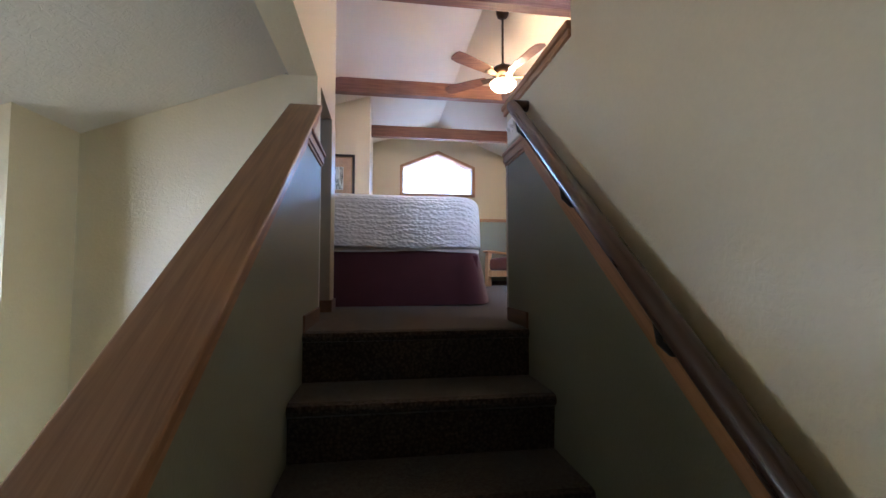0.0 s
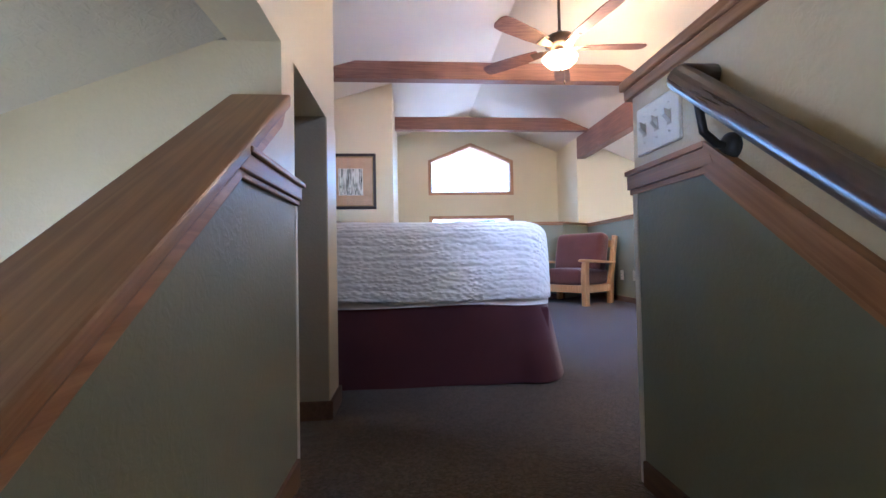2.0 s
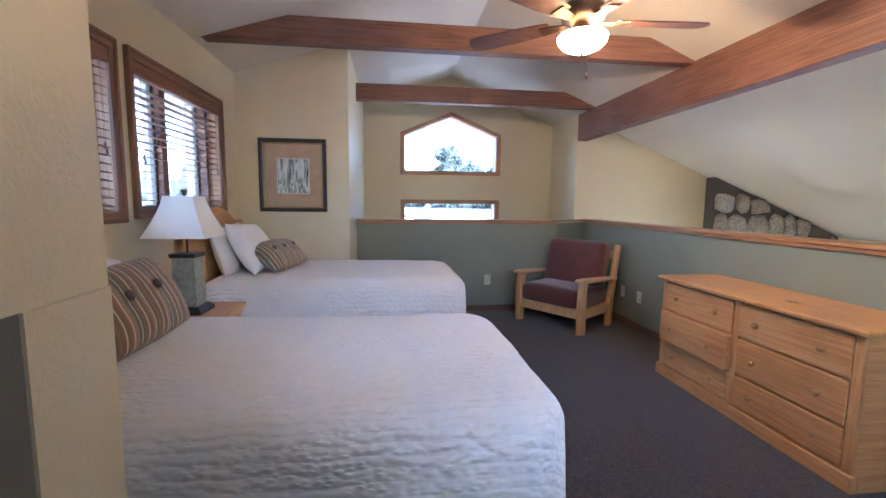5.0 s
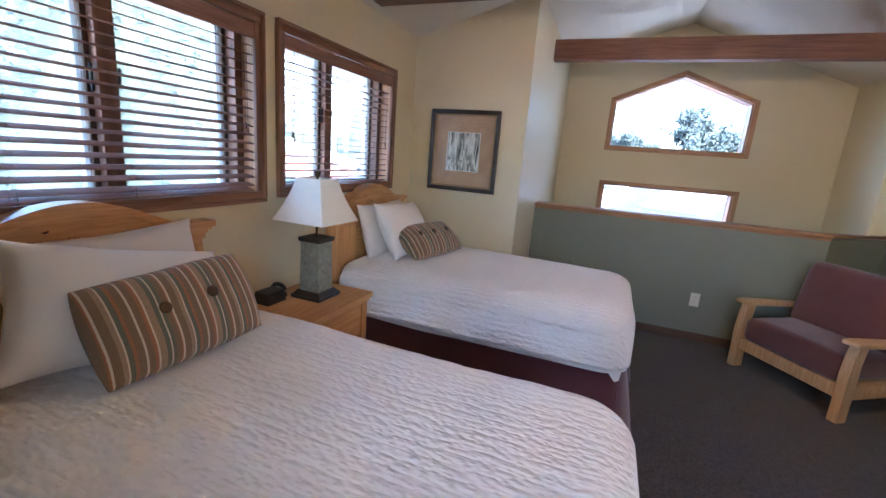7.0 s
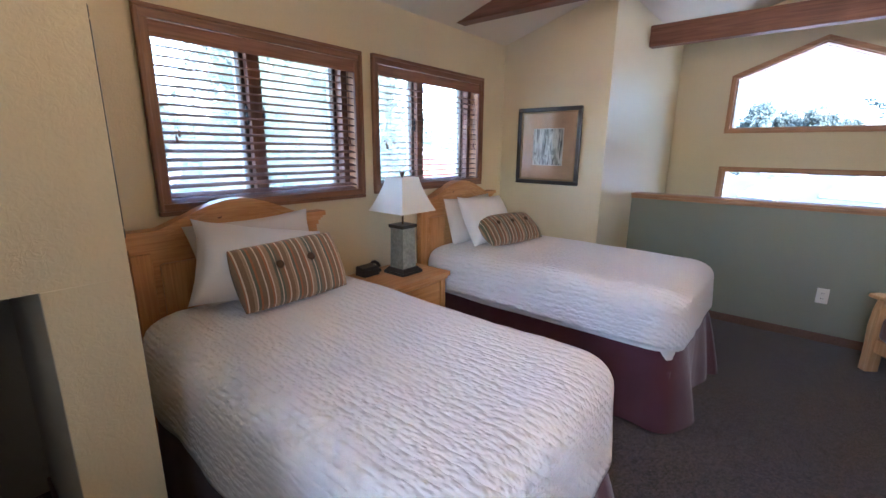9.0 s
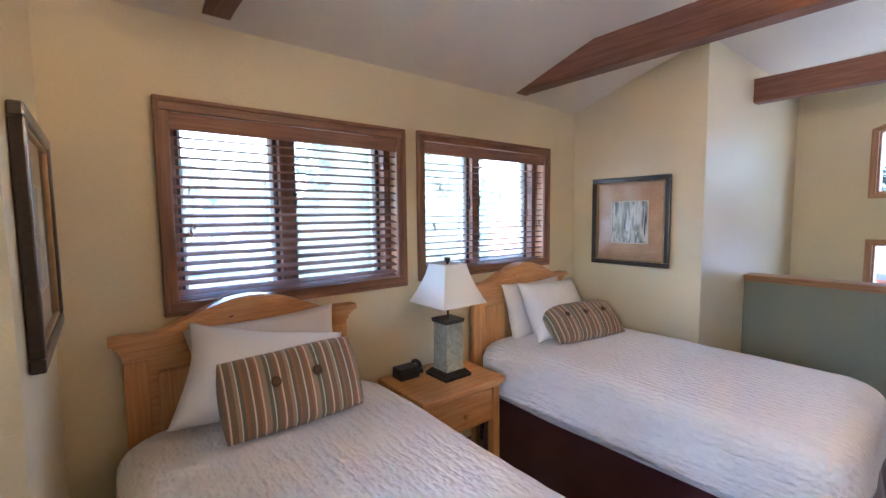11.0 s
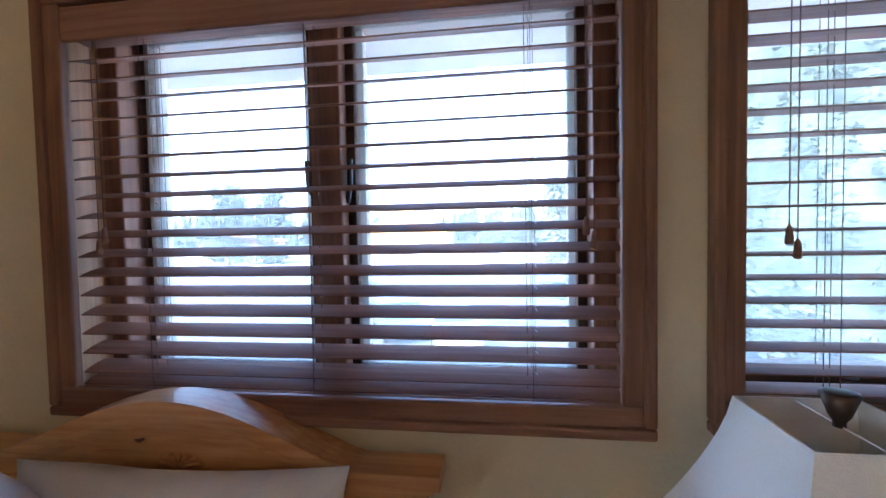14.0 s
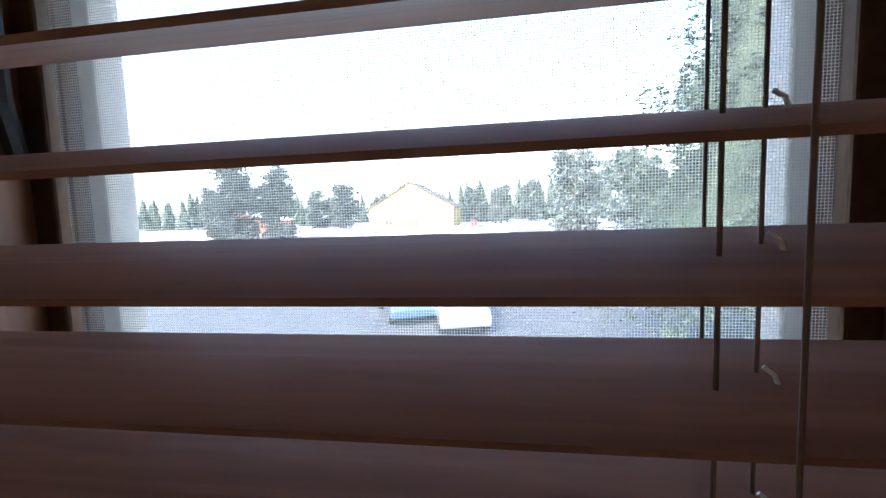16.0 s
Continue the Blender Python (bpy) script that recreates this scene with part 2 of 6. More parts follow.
def print_mat(name):
    """A grey-green landscape print: upright tree shapes over pale water, blurred."""
    m = mat(name, (0.5, 0.5, 0.48), 0.5, var=0.3, scale=9, bscale=60, fine=0.2)
    N, L = m.node_tree.nodes, m.node_tree.links
    tc = N.new("ShaderNodeTexCoord"); mp = N.new("ShaderNodeMapping"); mp.inputs["Scale"].default_value = (26, 26, 5); L.new(tc.outputs["Object"], mp.inputs["Vector"])
    n = N.new("ShaderNodeTexNoise"); n.inputs["Scale"].default_value = 1.6; n.inputs["Detail"].default_value = 6; n.inputs["Distortion"].default_value = 1.0; L.new(mp.outputs[0], n.inputs["Vector"])
    cr = N.new("ShaderNodeValToRGB"); e = cr.color_ramp.elements
    e[0].position, e[0].color = 0.33, (0.05, 0.055, 0.05, 1)
    e[1].position, e[1].color = 0.57, (0.74, 0.76, 0.72, 1)
    k = e.new(0.44); k.color = (0.30, 0.32, 0.29, 1)
    L.new(n.outputs["Fac"], cr.inputs[0]); L.new(cr.outputs[0], N["Principled BSDF"].inputs["Base Color"])
    return m


M_WALL = wall_paint("wall_cream", (0.66, 0.575, 0.375))
M_CEIL = wall_paint("ceiling_plaster", (0.68, 0.61, 0.49), 0.85, 0.3, 70)
M_GREEN = wall_paint("wall_sage", (0.25, 0.268, 0.202), 0.45, 0.12)
M_SLOPE = wall_paint("popcorn_plaster", (0.64, 0.60, 0.50), 0.9, 0.3, 38)
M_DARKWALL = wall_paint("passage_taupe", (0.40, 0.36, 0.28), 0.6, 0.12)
M_CARPET = carpet_mat()
M_OAK = wood("oak_trim", (0.30, 0.150, 0.066), (0.48, 0.262, 0.125), 0.40, coat=0.03)
M_OAKX = wood("oak_trim_x", (0.30, 0.150, 0.066), (0.48, 0.262, 0.125), 0.40, coat=0.03, axis=0)
M_OAKZ = wood("oak_trim_z", (0.30, 0.150, 0.066), (0.48, 0.262, 0.125), 0.40, coat=0.03, axis=2)
# oak trim in a darker copy: the shade on backlit window joinery is in its colour
M_OAK_BACKLIT = wood("backlit_oak", (0.15, 0.068, 0.036), (0.265, 0.13, 0.068), 0.45, coat=0.03)
M_OAK_BACKLITZ = wood("backlit_oak_z", (0.15, 0.068, 0.036), (0.265, 0.13, 0.068), 0.45, coat=0.03, axis=2)
M_JAMB = wood("jamb_pale_oak", (0.36, 0.19, 0.085), (0.56, 0.32, 0.15), 0.45, coat=0.03)
M_JAMBZ = wood("jamb_pale_oak_z", (0.36, 0.19, 0.085), (0.56, 0.32, 0.15), 0.45, coat=0.03, axis=2)
M_CAP = wood("oak_cap", (0.25, 0.128, 0.06), (0.42, 0.235, 0.118), 0.4, grain=8)
M_BEAM = wood("beam_stain_x", (0.13, 0.055, 0.032), (0.24, 0.11, 0.065), 0.55, axis=0)
M_BEAMY = wood("beam_stain_y", (0.13, 0.055, 0.032), (0.24, 0.11, 0.065), 0.55, axis=1)
M_PINE = wood("honey_pine", (0.50, 0.235, 0.075), (0.68, 0.38, 0.15), 0.38, axis=1, grain=10, knots=2.6)
M_PINEZ = wood("honey_pine_z", (0.50, 0.235, 0.075), (0.68, 0.38, 0.15), 0.38, axis=2, grain=10, knots=2.2)
M_PINEX = wood("honey_pine_x", (0.50, 0.235, 0.075), (0.68, 0.38, 0.15), 0.38, axis=0, grain=10, knots=2.2)
M_CHAIRW = wood("chair_pine", (0.56, 0.33, 0.14), (0.72, 0.48, 0.25), 0.4, axis=2, grain=10)
M_SLAT = wood("blind_slat", (0.20, 0.100, 0.066), (0.31, 0.165, 0.110), 0.62, axis=1, coat=0.0)
M_SLAT.node_tree.nodes["Principled BSDF"].inputs["Specular IOR Level"].default_value = 0.3
M_BASE = wood("baseboard_brown", (0.10, 0.055, 0.035), (0.17, 0.095, 0.06), 0.5)
M_RAIL = wood("handrail_dark", (0.035, 0.018, 0.012), (0.075, 0.038, 0.025), 0.28, coat=0.5)
M_QUILT = quilt_mat()
M_LINEN = mat("pillow_linen", (0.80, 0.79, 0.78), 0.85, spec=0.2, var=0.03, scale=5, bump=0.2, bscale=300, fine=0.02)
M_LINEN2 = mat("pillow_linen_grey", (0.70, 0.66, 0.62), 0.85, spec=0.2, var=0.04, scale=5, bump=0.2, bscale=300, fine=0.02)
M_SKIRT = mat("bed_skirt_burgundy", (0.080, 0.022, 0.031), 0.75, spec=0.25, var=0.2, scale=5, bump=0.25, bscale=500, sheen=0.4)
M_VELOUR = mat("chair_velour", (0.125, 0.045, 0.042), 0.85, spec=0.2, var=0.25, scale=7, bump=0.3, bscale=350, sheen=0.5)
M_BLACK = mat("black_metal", (0.018, 0.016, 0.015), 0.4, var=0.2, scale=20, bscale=200)
M_PLASTIC_B = mat("black_plastic", (0.02, 0.02, 0.022), 0.35, var=0.1, bscale=200)
M_SLATE = mat("lamp_slate", (0.27, 0.29, 0.24), 0.6, var=0.35, scale=16, bump=0.5, bscale=60, fine=0.2)
M_SHADE = mat("lamp_shade_linen", (0.80, 0.77, 0.70), 0.9, spec=0.1, var=0.03, scale=6, bump=0.25, bscale=500, fine=0.03)
M_BRONZE = mat("bronze", (0.085, 0.055, 0.036), 0.4, metal=0.8, var=0.2, bscale=150)
M_FRAME = wood("picture_frame_black", (0.016, 0.010, 0.007), (0.035, 0.022, 0.015), 0.3, axis=0, coat=0.4)
M_GOLD = mat("frame_gilt", (0.34, 0.22, 0.10), 0.4, metal=0.5, var=0.25, scale=20, bscale=200)
M_MATBOARD = mat("picture_mat_tan", (0.50, 0.34, 0.21), 0.8, var=0.25, scale=9, bscale=90)
M_PRINT = print_mat("landscape_print")
M_GLASS = glass_mat("window_glass")
# gable panes darkened so that the bright outdoors keeps its colours
M_DIMGLASS = glass_mat("dimmed_glass", (0.34, 0.35, 0.36))
M_PGLASS = glass_mat("picture_glass")
M_SCREEN = screen_mat()
M_VINYL = mat("sash_vinyl", (0.62, 0.58, 0.50), 0.5, var=0.08, bscale=200)
M_IVORY = mat("ivory_plate", (0.82, 0.80, 0.72), 0.35, var=0.03, bscale=200)
M_CORD = mat("blind_cord", (0.15, 0.095, 0.07), 0.8, var=0.1, bscale=600)
M_STONE = mat("river_stone", (0.36, 0.32, 0.27), 0.85, var=0.45, scale=4, bump=0.8, bscale=45, fine=0.3)
M_MORTAR = mat("mortar", (0.12, 0.105, 0.09), 0.95, var=0.2, scale=12, bump=0.6, bscale=80)
M_LINER = mat("bin_liner", (0.62, 0.62, 0.60), 0.35, var=0.1, scale=14, bump=0.6, bscale=40)
M_BIN = mat("bin_brown", (0.09, 0.07, 0.055), 0.5, var=0.1, bscale=200)
M_GLOW = glow_mat("fan_bowl_glow", (1.0, 0.55, 0.20), 1.3)
M_WHITE = mat("white_bead", (0.74, 0.73, 0.68), 0.45, var=0.04, bscale=150)
M_SOFFIT = mat("eave_soffit", (0.52, 0.47, 0.46), 0.8, var=0.08, scale=3, bscale=80)
M_BRASS = mat("knob_brass", (0.50, 0.33, 0.13), 0.3, metal=0.85, var=0.15, bscale=200)
M_FLOORB = mat("lower_floor", (0.24, 0.17, 0.11), 0.6, var=0.2, scale=2, bscale=60)


# ---- mesh helpers ----
def bm_mesh(name, bm, material, smooth=False):
    bmesh.ops.recalc_face_normals(bm, faces=bm.faces)
    me = bpy.data.meshes.new(name)
    bm.to_mesh(me)
    bm.free()
    me.materials.append(material)
    if smooth:
        me.polygons.foreach_set("use_smooth", [True] * len(me.polygons))
    return me


def solid(name, bm, material, label="", category="", group="", kind="", smooth=False):
    """A top-level thing or piece of the setting made of one mesh."""
    return tagged(new(name, bm_mesh(name, bm, material, smooth)), label, category, group, kind)


def part(name, bm, material, parent, label="", smooth=False):
    ob = new(name, bm_mesh(name, bm, material, smooth))
    ob.parent = parent
    return tagged(ob, label)


def thing(name, label, category, group="", kind="", at=None):
    ob = tagged(new(name), label, category, group, kind)
    ob.empty_display_size = 0.1
    if at is not None:
        ob.matrix_world = at
    return ob


def add_box(bm, x0, x1, y0, y1, z0, z1, bevel=0.0, seg=2):
    r = bmesh.ops.create_cube(bm, size=1.0, matrix=Matrix.Translation(((x0 + x1) / 2, (y0 + y1) / 2, (z0 + z1) / 2)) @ Matrix.Diagonal((x1 - x0, y1 - y0, z1 - z0, 1)))
    if bevel:
        vs = set(r["verts"])
        es = [e for e in bm.edges if e.verts[0] in vs and e.verts[1] in vs]
        bmesh.ops.bevel(bm, geom=es, offset=bevel, segments=seg, profile=0.5, affect='EDGES')
    return bm


def box(x0, x1, y0, y1, z0, z1, bevel=0.0, seg=2):
    return add_box(bmesh.new(), x0, x1, y0, y1, z0, z1, bevel, seg)


def prism(points, axis, a, b, bevel=0.0, bm=None):
    """Extrudes a polygon along an axis from a to b. points are the other two coordinates, in xyz order."""
    bm = bm or bmesh.new()
    def at(p, v):
        c = list(p)
        c.insert(axis, v)
        return c
    lo = [bm.verts.new(at(p, a)) for p in points]
    hi = [bm.verts.new(at(p, b)) for p in points]
    bm.faces.new(lo)
    bm.faces.new(list(reversed(hi)))
    n = len(points)
    for i in range(n):
        bm.faces.new((lo[i], hi[i], hi[(i + 1) % n], lo[(i + 1) % n]))
    if bevel:
        bmesh.ops.recalc_face_normals(bm, faces=bm.faces)
        bmesh.ops.bevel(bm, geom=list(bm.edges), offset=bevel, segments=2, profile=0.5, affect='EDGES')
    return bm


def lathe(profile, steps=24, bm=None, at=(0, 0, 0)):
    """Turned shape about z; profile: radius and height."""
    bm = bm or bmesh.new()
    rings = []
    for r, z in profile:
        rings.append([bm.verts.new((at[0] + r * math.cos(2 * math.pi * i / steps), at[1] + r * math.sin(2 * math.pi * i / steps), at[2] + z)) for i in range(steps)])
    for a, b in zip(rings, rings[1:]):
        for i in range(steps):
            bm.faces.new((a[i], a[(i + 1) % steps], b[(i + 1) % steps], b[i]))
    bm.faces.new(rings[0])
    bm.faces.new(rings[-1])
    return bm


def tube(points, radius, sides=10, bm=None):
    bm = bm or bmesh.new()
    pts = [Vector(p) for p in points]
    rings = []
    for i, p in enumerate(pts):
        d = (pts[min(i + 1, len(pts) - 1)] - pts[max(i - 1, 0)]).normalized()
        u = d.orthogonal().normalized() if i == 0 else (u - d * u.dot(d)).normalized()
        v = d.cross(u)
        rings.append([bm.verts.new(p + (u * math.cos(2 * math.pi * k / sides) + v * math.sin(2 * math.pi * k / sides)) * radius) for k in range(sides)])
    for a, b in zip(rings, rings[1:]):
        for k in range(sides):
            bm.faces.new((a[k], a[(k + 1) % sides], b[(k + 1) % sides], b[k]))
    bm.faces.new(rings[0])
    bm.faces.new(rings[-1])
    return bm


# ---- plan ----
WX = -0.92            # face of the window wall
PICY = 5.79           # face of the wall with the picture
BACKY = 2.814          # face of the wall behind the near bed
SIDEX = -0.02         # side face of the bay
FARY = 7.83           # face of the gable wall with the pointed window
RIDGE_X, RIDGE_Z = 1.12, 2.84
SL, SR = 0.304, 0.41  # fall of the two ceiling slopes
LOW = -2.65           # floor of the storey below


def ceil_z(x):
    return RIDGE_Z - (RIDGE_X - x) * SL if x < RIDGE_X else RIDGE_Z - (x - RIDGE_X) * SR


def structure(name, bm, material, smooth=False):
    return solid(name, bm, material, kind="structure", smooth=smooth)


# ---- floors and stairs ----
structure("floor", prism([(-0.30, BACKY - 0.6), (-1.1, BACKY - 0.6), (-1.1, 5.9), (-0.1, 5.9), (-0.1, 6.75), (2.2, 6.75), (2.8, 7.1), (2.8, 1.4), (0.74, 1.4), (0.74, 1.862), (-0.30, 1.862)], 2, -0.22, 0.012), M_CARPET)
RISE, RUN, LIP = 0.176, 0.243, 1.862
N_STEP = 14
stairs = thing("stairs", "brown carpeted straight stair flight between half walls", "stairs", kind="structure")
for i in range(N_STEP):
    y1 = LIP - i * RUN
    z1 = 0.020 - i * RISE
    bm = bmesh.new()
    # riser block under a rounded carpet nosing
    pts = [(y1 + 0.30, z1 - 0.002), (y1 + 0.012, z1 - 0.002), (y1 - 0.006, z1 - 0.008), (y1 - 0.012, z1 - 0.022), (y1 - 0.006, z1 - 0.036), (y1 + 0.006, z1 - 0.045), (y1 + 0.014, z1 - RISE - 0.01), (y1 + 0.30, z1 - RISE - 0.01)]
    part("step", prism(pts, 0, -0.137, 0.692, bm=bm), M_CARPET, stairs)
structure("lower_floor", box(-4.5, 7.0, -4.5, 8.2, LOW - 0.2, LOW), M_FLOORB)

# ---- ceilings ----
structure("ceiling_1", prism([(-1.165, ceil_z(-1.165)), (RIDGE_X, RIDGE_Z), (RIDGE_X, RIDGE_Z + 0.2), (-1.165, ceil_z(-1.165) + 0.2)], 1, -4.5, 8.3), M_CEIL)
# south end runs on as an added overhang that keeps the sun out
structure("ceiling_2", prism([(RIDGE_X, RIDGE_Z), (6.8, ceil_z(6.8)), (6.8, ceil_z(6.8) + 0.2), (RIDGE_X, RIDGE_Z + 0.2)], 1, 0.45, 8.3), M_CEIL)

structure("roof_eave", prism([(-1.68, ceil_z(-1.68)), (-1.165, ceil_z(-1.165)), (-1.165, ceil_z(-1.165) + 0.2), (-1.68, ceil_z(-1.68) + 0.2)], 1, -4.5, 8.3), M_SOFFIT)


def wall_with_holes(name, axis, c0, c1, outline, holes, material):
    """A wall slab across an axis from c0 to c1: an outline polygon, through which polygonal holes go."""
    bm = bmesh.new()
    from_pts = []
    edges = []
    for poly in [outline] + holes:
        vs = []
        for p in poly:
            c = list(p)
            c.insert(axis, c0)
            vs.append(bm.verts.new(c))
        for i in range(len(vs)):
            edges.append(bm.edges.new((vs[i], vs[(i + 1) % len(vs)])))
    bmesh.ops.triangle_fill(bm, use_beauty=True, edges=edges)
    r = bmesh.ops.extrude_face_region(bm, geom=list(bm.faces))
    d = [0, 0, 0]
    d[axis] = c1 - c0
    bmesh.ops.translate(bm, verts=[g for g in r["geom"] if isinstance(g, bmesh.types.BMVert)], vec=d)
    return structure(name, bm, material)


HIN = 0.024           # how far the opening starts inside the casing
W1 = (3.132, 4.230, 1.094, 1.915)     # outer edge of the casing of the two windows over the beds: y0 y1 z0 z1
W2 = (4.316, 5.460, 1.107, 1.922)
CAS = 0.048


def hole_of(w):
    return [(w[0] + HIN, w[2] + HIN), (w[1] - HIN, w[2] + HIN), (w[1] - HIN, w[3] - HIN), (w[0] + HIN, w[3] - HIN)]


zc = ceil_z(WX) + 0.1
wall_with_holes("wall_west", 0, WX, WX - 0.24, [(2.75, LOW), (5.95, LOW), (5.95, zc), (2.75, zc)], [hole_of(W1), hole_of(W2)], M_WALL)
# wall with the picture and the side of the bay
structure("wall_bay_west", prism([(WX - 0.24, PICY), (SIDEX, PICY), (SIDEX, FARY + 0.2), (-0.2, FARY + 0.2), (-0.2, PICY + 0.18), (WX - 0.24, PICY + 0.18)], 2, LOW, ceil_z(SIDEX) + 0.05), M_WALL)

PENT = dict(x0=0.457, x1=1.818, z0=1.566, zs=2.115, apex=(1.135, 2.398))
LOWW = (0.461, 1.812, 0.62, 1.235)
PT = 0.044


def pent_poly(d):
    """The pointed window's outline moved inwards by d."""
    k = (PENT["apex"][1] - PENT["zs"]) / (PENT["apex"][0] - PENT["x0"])
    drop = d * math.sqrt(1 + k * k) 
    zs = PENT["zs"] - drop + k * d
    return [(PENT["x0"] + d, PENT["z0"] + d), (PENT["x1"] - d, PENT["z0"] + d), (PENT["x1"] - d, zs), (PENT["apex"][0], PENT["apex"][1] - drop), (PENT["x0"] + d, zs)]


lowhole = [(LOWW[0] + PT, LOWW[2] + PT), (LOWW[1] - PT, LOWW[2] + PT), (LOWW[1] - PT, LOWW[3] - PT), (LOWW[0] + PT, LOWW[3] - PT)]
wall_with_holes("wall_north", 1, FARY, FARY + 0.2, [(-0.2, LOW), (2.72, LOW), (2.72, 3.0), (-0.2, 3.0)], [pent_poly(PT), lowhole], M_WALL)
EASTX = 6.1
wall_with_holes("wall_north_east", 1, 7.02, 7.2, [(2.545, LOW), (EASTX + 0.2, LOW), (EASTX + 0.2, 0.9), (2.545, 2.4)], [], M_WALL)
structure("wall_bay_east", box(2.545, 2.7, 7.2, FARY + 0.01, LOW, 2.5), M_WALL)
# east side of the great room, with a tall window added out of view
EW = (4.7, 6.5, -1.4, 0.15)
wall_with_holes("wall_east", 0, EASTX, EASTX + 0.2, [(-4.5, LOW), (7.02, LOW), (7.02, 1.6), (-4.5, 1.6)], [[(EW[0], EW[2]), (EW[1], EW[2]), (EW[1], EW[3]), (EW[0], EW[3])]], M_WALL)
# back of the house
wall_with_holes("wall_south", 1, -3.2, -3.4, [(-1.86, LOW), (0.95, LOW), (0.95, 3.0), (-0.25, 3.0), (-0.25, 1.2), (-1.86, 0.6)], [], M_WALL)
SW = (1.2, 2.2, 1.3, 1.9)          # unseen window added in the south wall to light the loft
wall_with_holes("wall_south_inner", 1, 1.28, 1.40, [(0.81, LOW), (6.1, LOW), (6.1, 1.0), (2.6, 2.42), (1.12, 2.95), (0.81, 2.95)], [[(SW[0], SW[2]), (SW[1], SW[2]), (SW[1], SW[3]), (SW[0], SW[3])]], M_WALL)

# ---- stair side walls ----
X0, X1 = -0.255, -0.137          # left wall
CAPS = 0.70
HZ = 1.057                       # head of the side opening and of the low passage


def cap_z(y):
    return 0.560 + CAPS * (y - 1.60)


bmw = bmesh.new()
wall_pts = [(-3.2, LOW), (2.24, LOW), (2.24, HZ), (2.135, HZ), (2.135, cap_z(2.135) - 0.03), (-2.3, cap_z(-2.3) - 0.03), (-3.2, cap_z(-2.3) - 0.03)]
structure("wall_stair_west", prism(wall_pts, 0, X0, X1, bm=bmw), M_WALL)
structure("wall_stair_west_upper", prism([(-3.2, HZ), (BACKY, HZ), (BACKY, 2.62), (-3.2, 2.62)], 0, X0, X1), M_WALL)
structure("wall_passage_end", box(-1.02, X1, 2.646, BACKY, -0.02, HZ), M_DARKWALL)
structure("wall_south_room", box(-1.16, X0, 2.646, BACKY, HZ, 2.6), M_WALL)
# skins of the wall behind the bed and of the corner, in the room's cream
structure("wall_behind_bed", box(-1.02, X1, BACKY, BACKY + 0.006, 0.0, 2.55), M_WALL)
structure("wall_corner", box(X1, X1 + 0.004, 2.648, BACKY + 0.006, 0.0, HZ), M_WALL)
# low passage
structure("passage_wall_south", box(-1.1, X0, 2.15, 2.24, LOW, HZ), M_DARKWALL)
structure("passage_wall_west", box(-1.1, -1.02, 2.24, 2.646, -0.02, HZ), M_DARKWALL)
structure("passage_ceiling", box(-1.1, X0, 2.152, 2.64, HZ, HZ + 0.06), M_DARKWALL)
# room beside the stairs: falling ceiling and walls
structure("wall_side_room_north", box(-1.04, X0, 2.1352, 2.15, LOW, HZ), M_WALL)
structure("wall_side_room_jog", box(-1.86, -1.032, 1.82, 2.13, LOW, 0.80), M_WALL)
# opening added out of view to let light in beside the stairs
wall_with_holes("wall_side_room_west", 0, -1.86, -1.75, [(-3.4, LOW), (1.82, LOW), (1.82, 0.55), (-3.4, 0.55)], [[(0.3, -0.6), (1.2, -0.6), (1.2, 0.15), (0.3, 0.15)]], M_WALL)
structure("ceiling_side_room", prism([(X0, 1.165 + 0.384 * X0), (-1.86, 1.165 - 0.384 * 1.86), (-1.86, 1.245 - 0.384 * 1.86), (X0, 1.245 + 0.384 * X0)], 1, -3.3, 2.1355), M_SLOPE)
# right wall: full height, then a parapet at the landing
RX0, RX1 = 0.692, 0.80
structure("wall_stair_east", prism([(-3.2, LOW), (2.13, LOW), (2.13, 0.932), (1.475, 0.932), (1.475, 2.95), (-3.2, 2.95)], 0, RX0, RX1), M_WALL)


def sage_panel(name, pts, x0, x1):
    structure(name, prism(pts, 0, x0, x1), M_GREEN)


def rz(y):
    """Top of the sloping dado trim on the east stair wall."""
    return 0.752 + 0.805 * (min(y, 1.862) - 1.862)


sage_panel("sage_dado_stair_west", [(-2.3, LOW), (2.222, LOW), (2.222, 0.70), (1.83, 0.70), (-2.3, cap_z(-2.3) - 0.06)], X1, X1 + 0.004)
sage_panel("sage_dado_stair_east", [(-2.0, LOW), (2.112, LOW), (2.112, 0.70), (1.862, 0.70), (-2.0, rz(-2.0) - 0.05)], RX0 - 0.004, RX0)
structure("corner_bead_west", box(X1 - 0.002, X1 + 0.006, 2.222, 2.242, 0.0, 0.70, 0.002), M_WHITE)
structure("corner_bead_east", box(RX0 - 0.006, RX0 + 0.002, 2.112, 2.132, 0.0, 0.70, 0.002), M_WHITE)

# wide oak cap on the west stair wall with a bead under its edges
cap = thing("stair_cap_west", "wide reddish oak cap board sloping down the stair half wall", "handrail cap", kind="structure")
ya, yb = -2.3, 2.137
th = 0.03
SLOPE = math.atan(CAPS)
cl = (yb - ya) / math.cos(SLOPE)
cb = part("cap_board", prism([(-cl, -th * 0.82), (-th * 0.6, -th * 0.82), (0.0, 0.0), (-cl, 0.0)], 0, X0 + 0.004, X1 + 0.021, bevel=0.005), M_CAP, cap)
cb.matrix_local = Matrix.Translation((0, yb, cap_z(yb))) @ Matrix.Rotation(SLOPE, 4, 'X')
